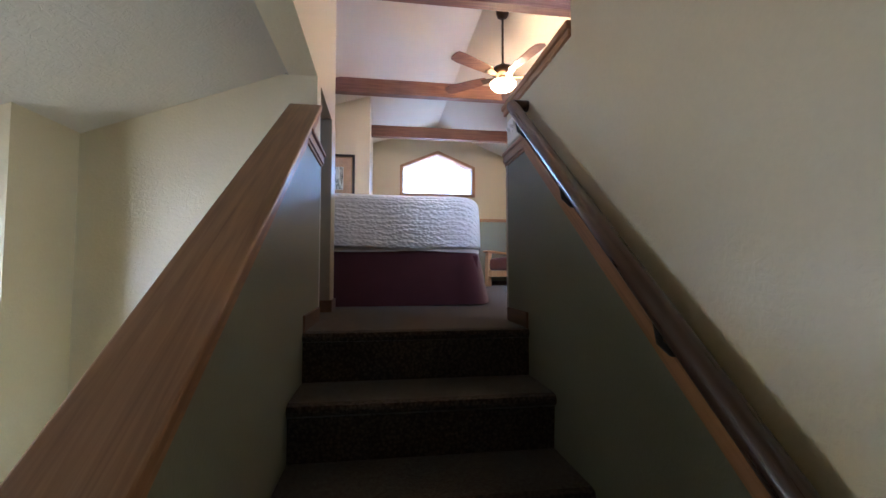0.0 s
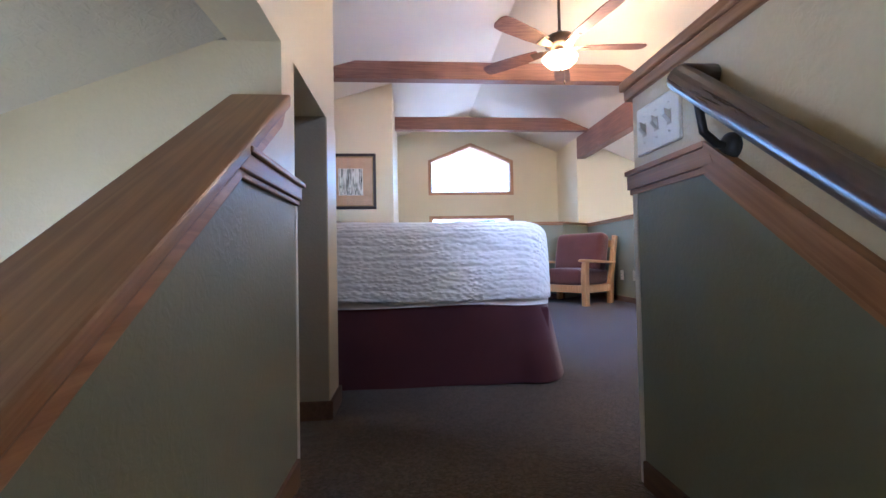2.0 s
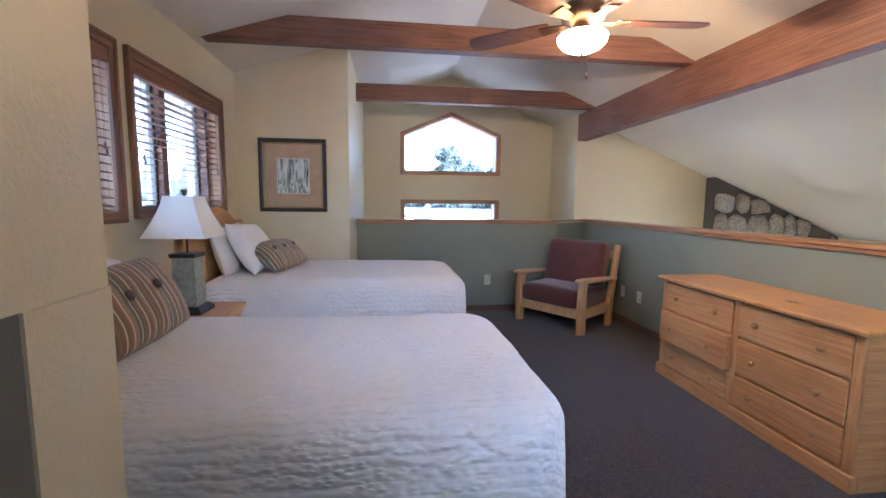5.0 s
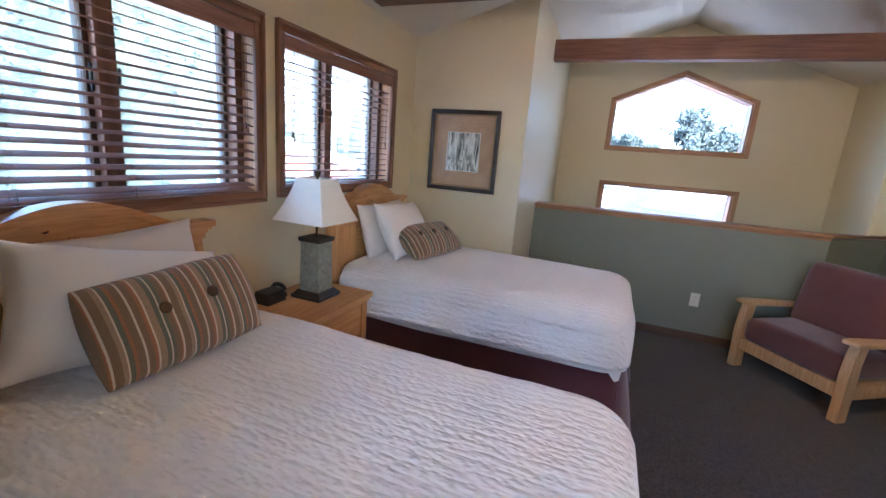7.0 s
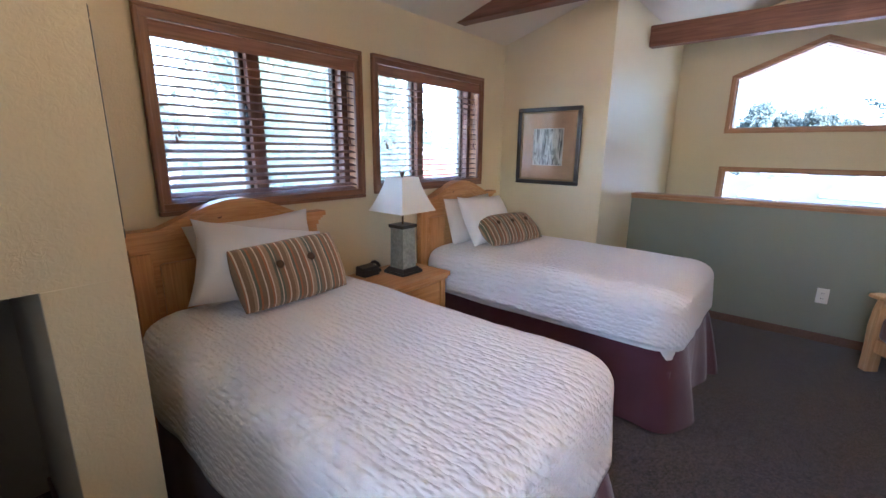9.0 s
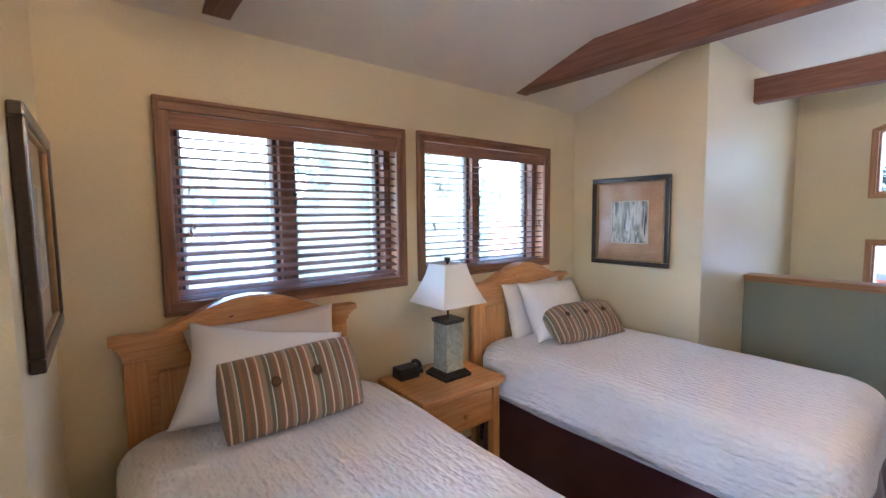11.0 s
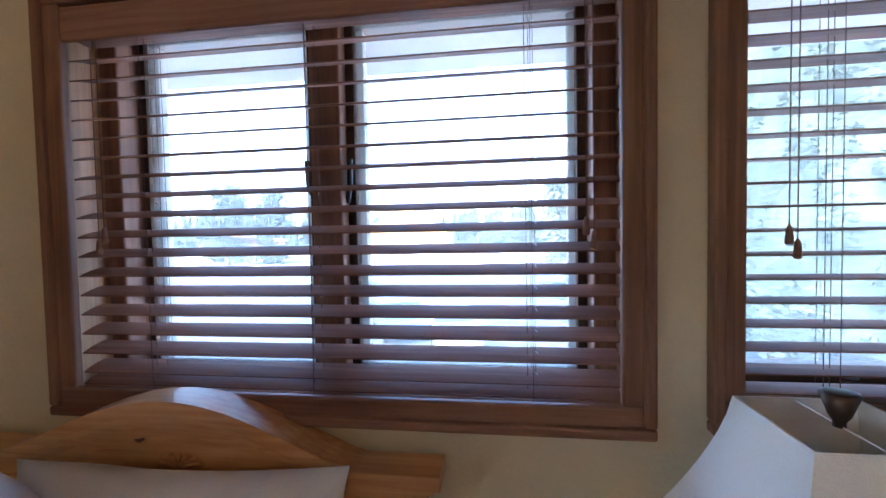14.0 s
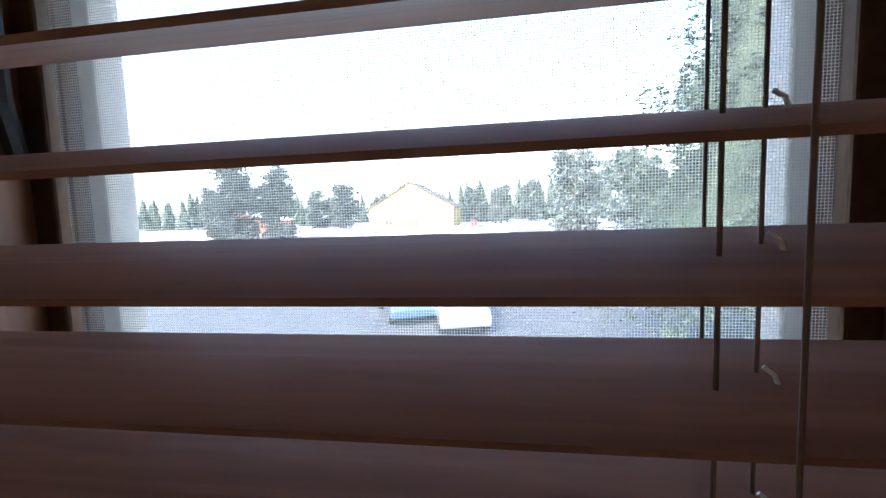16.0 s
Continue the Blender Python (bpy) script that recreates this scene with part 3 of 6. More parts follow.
part("moulding", prism([(ya, cap_z(ya) - th - 0.03), (2.10, cap_z(2.10) - th - 0.03), (2.13, cap_z(2.13) - th), (ya, cap_z(ya) - th)], 0, X1, X1 + 0.013, bevel=0.003), M_OAK, cap)
tr = thing("stair_trim_west", "short level oak chair rail ending at the passage", "chair rail", kind="structure")
part("rail", prism([(1.835, 0.704), (2.240, 0.704), (2.240, 0.738), (1.884, 0.738)], 0, X1, X1 + 0.018, bevel=0.003), M_OAK, tr)
part("lip", box(X1, X1 + 0.026, 1.885, 2.247, 0.738, 0.750, 0.003), M_OAK, tr)
part("bead", box(X1, X1 + 0.012, 1.82, 2.240, 0.692, 0.704, 0.003), M_OAK, tr)

# dado trim on the east stair wall
tr = thing("stair_trim_east", "oak dado trim sloping along the stair and level at the landing", "chair rail", kind="structure")
def band(name, lo, hi, out):
    a = math.atan(0.805)
    k = math.tan(a / 2)
    part(name, prism([(1.862 + k * lo, rz(2) + lo), (2.137, rz(2) + lo), (2.137, rz(2) + hi), (1.862 + k * hi, rz(2) + hi)], 0, RX0 - out, RX0), M_OAK, tr)
    ln = 3.9 / math.cos(a)
    sl = part(name, prism([(-ln, lo), (-k * lo, lo), (-k * hi, hi), (-ln, hi)], 0, RX0 - out + 0.0005, RX0), M_OAK, tr)
    sl.matrix_local = Matrix.Translation((0, 1.862, rz(1.862))) @ Matrix.Rotation(a, 4, 'X')
band("rail", -0.043, -0.010, 0.016)
band("lip", -0.010, 0.001, 0.022)
band("bead", -0.055, -0.043, 0.009)
pc = thing("parapet_cap", "oak cap with moulding on the short parapet beside the landing", "cap", kind="structure")
part("cap_board", box(RX0 - 0.016, RX1 + 0.03, 1.475, 2.168, 0.958, 0.982, 0.005), M_OAK, pc)
part("moulding", box(RX0 - 0.010, RX1 + 0.018, 1.475, 2.154, 0.930, 0.957, 0.004), M_OAK, pc)

# baseboards
def baseboard(x0, x1, y0, y1, h=0.075):
    structure("baseboard", box(x0, x1, y0, y1, 0.0, h, 0.003), M_BASE)
baseboard(X1, X1 + 0.012, 1.862, 2.22); baseboard(RX0 - 0.012, RX0, 1.862, 2.112)
baseboard(-1.02, X1 + 0.012, 2.634, 2.646); baseboard(X1 + 0.004, X1 + 0.016, 2.634, BACKY + 0.015)
baseboard(-0.9, X1 + 0.01, BACKY + 0.006, BACKY + 0.018); baseboard(WX, WX + 0.012, 2.86, 5.78); baseboard(WX, SIDEX, 5.778, PICY)
baseboard(SIDEX, SIDEX + 0.012, 5.79, 6.57)
baseboard(RX1, 2.66, 1.40, 1.412)

# ---- half walls of the loft ----
HWY, HWX, RZT = 6.59, 2.672, 1.018
structure("half_wall_north", prism([(SIDEX, HWY), (2.16, HWY), (2.16, HWY + 0.11), (SIDEX, HWY + 0.11)], 2, LOW, RZT - 0.035), M_GREEN)
structure("half_wall_corner", prism([(2.16, HWY), (HWX, 7.0), (HWX, 7.02), (2.16, HWY + 0.11)], 2, LOW, RZT - 0.035), M_GREEN)
structure("half_wall_east", box(HWX, HWX + 0.11, 1.40, 7.02, LOW, RZT - 0.035), M_GREEN)
hr = thing("half_wall_cap_north", "oak cap rail on the sage half wall", "cap rail", kind="structure")
part("cap_board", box(SIDEX, 2.17, HWY - 0.03, HWY + 0.13, RZT - 0.022, RZT, 0.005), M_OAKX, hr)
part("moulding", box(SIDEX, 2.16, HWY - 0.018, HWY, RZT - 0.046, RZT - 0.023, 0.004), M_OAKX, hr)
hr = thing("half_wall_cap_corner", "oak cap rail across the corner of the half walls", "cap rail", kind="structure")
part("cap_board", prism([(2.15, HWY - 0.03), (HWX - 0.02, 6.98), (HWX + 0.1, 7.02), (2.15, HWY + 0.13)], 2, RZT - 0.0215, RZT - 0.0005), M_OAKX, hr)
hr = thing("half_wall_cap_east", "oak cap rail on the long sage half wall", "cap rail", kind="structure")
part("cap_board", box(HWX - 0.03, HWX + 0.13, 1.40, 7.02, RZT - 0.021, RZT + 0.001, 0.005), M_OAK, hr)
part("moulding", box(HWX - 0.018, HWX, 1.40, 6.96, RZT - 0.046, RZT - 0.022, 0.004), M_OAK, hr)
baseboard(SIDEX + 0.012, 2.16, HWY - 0.012, HWY); baseboard(HWX - 0.012, HWX, 1.42, 7.0)

# ---- timber ----
def tie_beam(y0, y1, x0, x1):
    zb, zt = 2.235, 2.40
    ea, eb = max(x0, -0.90), min(x1, 2.56)
    pts = [(ea, zb), (eb, zb)]
    if x1 > 2.5:
        pts += [(eb, ceil_z(eb) + 0.01), (RIDGE_X + (RIDGE_Z - zt) / SR, zt)]
    else:
        pts += [(eb, zt)]
    if x0 < -0.8:
        pts += [(RIDGE_X - (RIDGE_Z - zt) / SL, zt), (ea, ceil_z(ea) + 0.01)]
    else:
        pts += [(ea, zt)]
    return solid("ceiling_beam", prism(pts, 1, y0, y1, bevel=0.004), M_BEAM, "dark stained tie beam spanning under the sloped ceiling", "beam", "tie beams")


tie_beam(3.302, 3.40, -0.9, 2.56)
tie_beam(5.065, 5.165, -0.9, 2.56)
tie_beam(6.605, 6.70, SIDEX, 2.56)
solid("purlin_beam", box(2.548, 2.67, 1.40, 7.02, 1.948, 2.255, 0.006), M_BEAMY, "long heavy dark stained beam along the foot of the ceiling", "beam")

def sheet(points):
    """A single pane facing the side from which its corners run anticlockwise."""
    bm = bmesh.new()
    bm.faces.new([bm.verts.new(p) for p in points])
    return bm


# ---- windows over the beds ----
def bedroom_window(name, w, splits):
    y0, y1, z0, z1 = w
    win = thing(name, "oak cased double casement window with wooden blind", "window", kind="structure")
    x = WX
    for nm, a, b, c, d, m in (("casing_head", y0, y1, z1 - CAS, z1, M_OAK_BACKLIT), ("casing_sill", y0, y1, z0, z0 + CAS, M_OAK_BACKLIT),
                              ("casing_side", y0, y0 + CAS, z0 + CAS, z1 - CAS, M_OAK_BACKLITZ), ("casing_side", y1 - CAS, y1, z0 + CAS, z1 - CAS, M_OAK_BACKLITZ)):
        c1 = part(nm, box(x, x + 0.018, a, b, c, d, 0.004), m, win)
    # raised outer moulding
    t = 0.016
    for a, b, c, d, m in ((y0 - 0.003, y1 + 0.003, z1 - t, z1 + 0.003, M_OAK_BACKLIT), (y0 - 0.003, y1 + 0.003, z0 - 0.003, z0 + t, M_OAK_BACKLIT),
                          (y0 - 0.003, y0 + t, z0 + t, z1 - t, M_OAK_BACKLITZ), (y1 - t, y1 + 0.003, z0 + t, z1 - t, M_OAK_BACKLITZ)):
        part("back_band", box(x + 0.0, x + 0.028, a, b, c, d, 0.005), m, win)
    i0, i1, k0, k1 = y0 + HIN, y1 - HIN, z0 + HIN, z1 - HIN
    j = 0.008
    for a, b, c, d, m in ((i0, i1, k1 - j, k1, M_JAMB), (i0, i1, k0, k0 + j, M_JAMB), (i0, i0 + j, k0 + j, k1 - j, M_JAMBZ), (i1 - j, i1, k0 + j, k1 - j, M_JAMBZ)):
        part("jamb", box(x - 0.235, x - 0.001, a, b, c, d, 0.002), m, win)
    # dark inner frame behind the pale jamb
    for a, b in ((i0 + j, i0 + j + 0.040), (i1 - j - 0.040, i1 - j)):
        part("frame_stile", box(x - 0.155, x - 0.078, a, b, k0 + j, k1 - j, 0.004), M_OAK_BACKLITZ, win)
    # mullion and two sashes
    mid = i0 + (i1 - i0) * 0.468
    gx = x - 0.172
    part("mullion", box(gx - 0.02, gx + 0.075, mid - 0.032, mid + 0.032, k0 + j, k1 - j, 0.004), M_OAK_BACKLITZ, win)
    for a, b in ((i0 + j + 0.041, mid - 0.032), (mid + 0.032, i1 - j - 0.041)):
        s = 0.030
        sash = part("sash", box(gx - 0.012, gx + 0.028, a, b, k0 + j, k0 + j + s, 0.004), M_OAK_BACKLIT, win)
        part("top_rail", box(gx - 0.012, gx + 0.028, a, b, k1 - j - s, k1 - j, 0.004), M_OAK_BACKLIT, sash)
        part("stile", box(gx - 0.012, gx + 0.028, a, a + s * 0.6, k0 + j + s, k1 - j - s, 0.004), M_OAK_BACKLITZ, sash)
        part("stile", box(gx - 0.012, gx + 0.028, b - s * 0.6, b, k0 + j + s, k1 - j - s, 0.004), M_OAK_BACKLITZ, sash)
        bm = bmesh.new()
        q = s * 0.6
        for e in ((a + q, a + q + 0.014, k0 + j + s, k1 - j - s), (b - q - 0.014, b - q, k0 + j + s, k1 - j - s)):
            add_box(bm, gx - 0.006, gx + 0.018, e[0], e[1], e[2], e[3], 0.002)
        part("glazing_bead", bm, M_VINYL, sash)
        pane = part("pane", sheet([(gx, a + q, k0 + j + s), (gx, b - q, k0 + j + s), (gx, b - q, k1 - j - s), (gx, a + q, k1 - j - s)]), M_GLASS, sash)
        pane.visible_shadow = False
        bm = bmesh.new()
        vs = [bm.verts.new((gx + 0.034, yy, zz)) for yy, zz in ((a + 0.02, k0 + j + 0.02), (b - 0.02, k0 + j + 0.02), (b - 0.02, k1 - j - 0.02), (a + 0.02, k1 - j - 0.02))]
        bm.faces.new(vs)
        scr = part("insect_screen", bm, M_SCREEN, win, "fine grey insect mesh")
        scr.visible_shadow = False
        bm = bmesh.new()
        for e in ((a, a + 0.018, k0 + j, k1 - j), (b - 0.018, b, k0 + j, k1 - j)):
            add_box(bm, gx + 0.029, gx + 0.041, e[0], e[1], e[2], e[3], 0.002)
        for e in ((a + 0.018, b - 0.018, k0 + j, k0 + j + 0.018), (a + 0.018, b - 0.018, k1 - j - 0.018, k1 - j)):
            add_box(bm, gx + 0.029, gx + 0.041, e[0], e[1], e[2], e[3], 0.002)
        part("screen_frame", bm, M_BRONZE, win)
        lever = tube([(gx + 0.045, (a if a > mid else b) , (k0 + k1) / 2 - 0.01), (gx + 0.06, (a if a > mid else b) + (0.012 if a > mid else -0.012), (k0 + k1) / 2 + 0.02), (gx + 0.062, (a if a > mid else b) + (0.014 if a > mid else -0.014), (k0 + k1) / 2 + 0.075)], 0.006, 8)
        part("lock_lever", lever, M_BLACK, win)
        crank = tube([(gx + 0.04, (a + b) / 2, k0 + j + 0.012), (gx + 0.075, (a + b) / 2, k0 + j + 0.02), (gx + 0.08, (a + b) / 2 + 0.05, k0 + j + 0.022)], 0.006, 8)
        part("crank", crank, M_BRONZE, win)
    return win


def window_blind(w, tilt, pitch, z_ref, label, tassel_side, tassel_z):
    y0, y1, z0, z1 = w[0] + 0.036, w[1] - 0.036, w[2] + 0.058, w[3] - 0.054
    bl = thing("window_blind", label, "blind", "wooden blinds")
    xc = WX - 0.031
    part("headrail", box(xc - 0.03, xc + 0.03, y0, y1, z1 - 0.045, z1 + 0.002, 0.003), M_SLAT, bl)
    part("valance", box(xc + 0.033, xc + 0.043, y0 + 0.001, y1 - 0.001, z1 - 0.062, z1 + 0.003, 0.004), M_SLAT, bl)
    hw = 0.0245
    zs = []
    k = -40
    lo, hi = z0 + 0.012, z1 - 0.085
    while z_ref + k * pitch < hi:
        if z_ref + k * pitch > lo:
            zs.append(z_ref + k * pitch)
        k += 1
    # one slat mesh for all: slightly crowned, tilted with the outer edge up
    bm = bmesh.new()
    c, s = math.cos(radians(tilt)), math.sin(radians(tilt))
    top, bot = [], []
    for i in range(7):
        u = -hw + 2 * hw * i / 6
        crown = 0.0016 * (1 - (u / hw) ** 2)
        for lst, off in ((top, 0.0013), (bot, -0.0013)):
            v = crown + off
            lst.append((u * c + v * s, -u * s + v * c))
    outline = top + bot[::-1]
    n = len(outline)
    lo_v = [bm.verts.new((p[0], y0 + 0.004, p[1])) for p in outline]
    hi_v = [bm.verts.new((p[0], y1 - 0.004, p[1])) for p in outline]
    for i in range(n):
        bm.faces.new((lo_v[i], lo_v[(i + 1) % n], hi_v[(i + 1) % n], hi_v[i]))
    bm.faces.new(lo_v); bm.faces.new(hi_v)
    me = bm_mesh("slat", bm, M_SLAT)
    off_front = hw * s
    for z in zs:
        sl = new("slat", me)
        sl.parent = bl
        sl.location = (xc, 0, z + off_front)
    # stacked slats and the bottom rail on the sill
    part("bottom_rail", box(xc - 0.026, xc + 0.026, y0 + 0.002, y1 - 0.002, z0 - 0.032, z0 - 0.012, 0.004), M_SLAT, bl)
    stack = new("slat", me); stack.parent = bl; stack.location = (xc, 0, z0 - 0.002)
    # white slivers paint the daylight that shows through the slats' cord holes
    glint_me = bm_mesh("hole_glint", tube([(0.003, -0.001, 0.004), (0.004, 0.0015, 0.002), (0.003, 0.003, -0.001)], 0.0007, 5), M_WHITE)
    for yy in (y0 + 0.157, (y0 + y1) / 2 - 0.03, y1 - 0.150):
        for dx in (-hw * c - 0.002, hw * c + 0.002):
            part("ladder_cord", tube([(xc + dx, yy, z0 - 0.02), (xc + dx, yy, z1 - 0.05)], 0.0007, 6), M_CORD, bl)
        part("lift_cord", tube([(xc + 0.004, yy - 0.0085, z0 - 0.02), (xc + 0.004, yy - 0.0085, z1 - 0.05)], 0.0008, 6), M_CORD, bl)
        part("lift_cord", tube([(xc - 0.004, yy + 0.006, z0 - 0.02), (xc - 0.004, yy + 0.006, z1 - 0.05)], 0.0007, 6), M_CORD, bl)
        for z in zs if yy > (y0 + y1) / 2 and tassel_side > 0 else []:
            kn = new("hole_glint", glint_me)
            kn.parent = bl
            kn.location = (xc - 0.002, yy + 0.006, z + off_front + 0.0035)
    for yt, step in ((y0 + 0.077, 0.012 if tassel_side < 0 else -0.012), (y1 - 0.064, 0.012)):
        for dy, dz in ((0.0, 0.0), (step, -0.022)):
            part("pull_cord", tube([(xc + 0.036, yt + dy, tassel_z + dz + 0.02), (xc + 0.036, yt + dy, z1 - 0.06)], 0.001, 6), M_CORD, bl)
            part("tassel", lathe([(0.0015, 0.03), (0.004, 0.025), (0.0058, 0.010), (0.0062, 0.002), (0.004, -0.001)], 12, at=(xc + 0.036, yt + dy, tassel_z + dz)), M_SLAT, bl, smooth=True)
    return bl


bedroom_window("window_1", W1, 2)
bedroom_window("window_2", W2, 2)
window_blind(W1, 16, 0.0378, 1.4305, "brown wooden slatted blind, lowered with slats half open", 1, 1.42)
window_blind(W2, 3, 0.0378, 1.42, "brown wooden slatted blind, lowered with slats lying flat", -1, 1.40)


# ---- windows of the gable bay ----
def gable_window(name, outer, inner, label):
    win = thing(name, label, "window", kind="structure")
    n = len(outer)
    for i in range(n):
        a, b, c, d = outer[i], outer[(i + 1) % n], inner[(i + 1) % n], inner[i]
        up = abs(a[0] - b[0]) < 1e-6
        part("casing", prism([a, b, c, d], 1, FARY - 0.02, FARY + 0.004, bevel=0.003), M_OAKZ if up else M_OAKX, win)
        # lining of the opening
        def inset(p, k=0.012):
            cx = sum(q[0] for q in inner) / n; cz = sum(q[1] for q in inner) / n
            return (p[0] + (cx - p[0]) * k / 0.5, p[1] + (cz - p[1]) * k / 0.4)
        part("lining", prism([d, c, inset(c), inset(d)], 1, FARY + 0.004, FARY + 0.19), M_OAKX, win)
    cx = sum(q[0] for q in inner) / n; cz = sum(q[1] for q in inner) / n
    # pane colour dims the outdoor light seen through it
    pane = part("pane", sheet([(p[0], FARY + 0.12, p[1]) for p in inner]), M_DIMGLASS, win)
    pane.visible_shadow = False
    return win


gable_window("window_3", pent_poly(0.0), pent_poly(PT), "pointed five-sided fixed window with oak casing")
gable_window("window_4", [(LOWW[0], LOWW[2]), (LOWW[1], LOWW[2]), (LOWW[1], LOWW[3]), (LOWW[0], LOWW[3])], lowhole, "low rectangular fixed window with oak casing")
# added window, out of view, for the loft's fill light
sw6 = thing("fill_window_south", "plain oak framed window added out of view to light the loft", "window", kind="structure")
for a, b, c, d, m in ((SW[0], SW[1], SW[2], SW[2] + 0.04, M_OAKX), (SW[0], SW[1], SW[3] - 0.04, SW[3], M_OAKX), (SW[0], SW[0] + 0.04, SW[2] + 0.04, SW[3] - 0.04, M_OAKZ), (SW[1] - 0.04, SW[1], SW[2] + 0.04, SW[3] - 0.04, M_OAKZ)):
    part("frame_rail", box(a, b, 1.285, 1.395, c, d, 0.004), m, sw6)
pn6 = part("pane", sheet([(SW[0] + 0.04, 1.32, SW[2] + 0.04), (SW[1] - 0.04, 1.32, SW[2] + 0.04), (SW[1] - 0.04, 1.32, SW[3] - 0.04), (SW[0] + 0.04, 1.32, SW[3] - 0.04)]), M_GLASS, sw6)
pn6.visible_shadow = False
# added window, out of view, that lets light into the great room
ew = thing("fill_window_east", "tall window added out of view to light the great room", "window", kind="structure")
for a, b, c, d in ((EW[0] - 0.07, EW[1] + 0.07, EW[3], EW[3] + 0.07), (EW[0] - 0.07, EW[1] + 0.07, EW[2] - 0.07, EW[2]), (EW[0] - 0.07, EW[0], EW[2], EW[3]), (EW[1], EW[1] + 0.07, EW[2], EW[3]), ((EW[0] + EW[1]) / 2 - 0.03, (EW[0] + EW[1]) / 2 + 0.03, EW[2], EW[3])):
    part("casing", box(EASTX - 0.02, EASTX + 0.05, a, b, c, d, 0.003), M_OAKZ, ew)
pn = part("pane", sheet([(EASTX + 0.1, EW[1], EW[2]), (EASTX + 0.1, EW[0], EW[2]), (EASTX + 0.1, EW[0], EW[3]), (EASTX + 0.1, EW[1], EW[3])]), M_GLASS, ew)
pn.visible_shadow = False


# ---- fireplace stone seen over the half wall ----
def stone_chimney():
    ch = thing("stone_chimney", "rough grey-brown river stone chimney against the cream wall", "chimney")
    x0, x1, yb = 4.27, 6.05, 7.02
    def top(x):
        return ceil_z(x) - 0.005
    part("mortar_bed", prism([(x0, LOW), (x1, LOW), (x1, top(x1)), (x0, top(x0))], 1, yb - 0.16, yb), M_MORTAR, ch)
    rnd = random.Random(5)
    z = 0.25
    row = 0
    while z < 1.6:
        x = x0 + rnd.uniform(-0.03, 0.05)
        h = rnd.uniform(0.22, 0.32)
        while x < x1 - 0.05:
            w = rnd.uniform(0.14, 0.30)
            if z + h * 0.6 < top(x + w / 2):
                bm = bmesh.new()
                bmesh.ops.create_icosphere(bm, subdivisions=2, radius=1.0)
                hh = min(h, (top(x + w / 2) - z))
                sd = rnd.random() * 50
                for v in bm.verts:
                    p = v.co.copy()
                    q = 1 + 0.42 * noise.noise(p * 1.3 + Vector((sd, 0, 0)))
                    e = Vector((math.copysign(abs(p.x) ** 0.7, p.x), math.copysign(abs(p.y) ** 0.8, p.y), math.copysign(abs(p.z) ** 0.7, p.z)))
                    v.co = Vector((x + w / 2 + e.x * q * (w / 2 + 0.002), yb - 0.16 + e.y * q * 0.055, z + hh / 2 + e.z * q * (hh / 2 + 0.002)))
                part("stone", bm, M_STONE, ch, smooth=True)
            x += w + 0.012
        z += h + 0.008
        row += 1
    return ch


stone_chimney()


# ---- beds ----
def rounded_rect(hx, hy, r, n):
    """n points round a rectangle with rounded corners, evenly by length."""
    pts = []
    seg = 12
    for cx, cy, a0 in ((hx - r, hy - r, 0), (-hx + r, hy - r, 90), (-hx + r, -hy + r, 180), (hx - r, -hy + r, 270)):
        for i in range(seg + 1):
            a = radians(a0 + 90 * i / seg)
            pts.append((cx + r * math.cos(a), cy + r * math.sin(a)))
    out = []
    lens = [math.dist(pts[i], pts[(i + 1) % len(pts)]) for i in range(len(pts))]
    total = sum(lens)
    i, acc = 0, 0.0
    for k in range(n):
        s = total * k / n
        while acc + lens[i] < s:
            acc += lens[i]
            i += 1
        f = (s - acc) / lens[i] if lens[i] else 0
        a, b = pts[i], pts[(i + 1) % len(pts)]
        out.append((a[0] + (b[0] - a[0]) * f, a[1] + (b[1] - a[1]) * f))
    return out


def quilt_mesh(hx, hy, ztop, zhem, seed):
    """Quilt over the mattress: top, rounded edge and hanging sides in rings of one rounded outline."""
    bm = bmesh.new()
    n = 240
    R = 0.085
    rings = []
    def ring(shrink, z, wob):
        base = rounded_rect(hx - shrink, hy - shrink, max(0.012, 0.16 - shrink * 0.7), n)
        vs = []
        for k, (x, y) in enumerate(base):
            drop = max(0.0, (ztop - R - z) / (ztop - R - zhem))
            d = noise.noise(Vector((x * 3 + seed, y * 3, z * 3))) * 0.010 * wob + noise.noise(Vector((x * 11 + seed, y * 11, z * 9))) * 0.004
            fold = 0.012 * drop * noise.noise(Vector((x * 6 + seed, y * 6, 0.5)))
            nn = Vector((x / hx ** 2, y / hy ** 2, 0)).normalized()
            p = Vector((x, y, z)) + nn * (d * wob + fold)
            p.z += d * 0.7 + noise.noise(Vector((x * 1.4 + seed, y * 1.4, 0))) * 0.012 * (1 - drop) + 0.012 * drop * noise.noise(Vector((x * 2 + seed, y * 2, 3)))
            vs.append(bm.verts.new(p))
        rings.append(vs)
    for i in range(15):
        ring(hy - 0.03 - (hy - 0.03 - R * 1.3) * i / 14, ztop, 0.4)
    for i in range(1, 8):
        a = radians(90 * i / 7)
        ring(R * 1.3 * (1 - math.sin(a)), ztop - R * (1 - math.cos(a)), 0.5)
    for i in range(1, 12):
        f = i / 11
        ring(-0.014 * f, ztop - R - (ztop - R - zhem) * f, 0.6 + 0.4 * f)
    ring(-0.006, zhem + 0.003, 1.0)
    for a, b in zip(rings, rings[1:]):
        for k in range(n):
            bm.faces.new((a[k], a[(k + 1) % n], b[(k + 1) % n], b[k]))
    bm.faces.new(rings[0])
    return bm


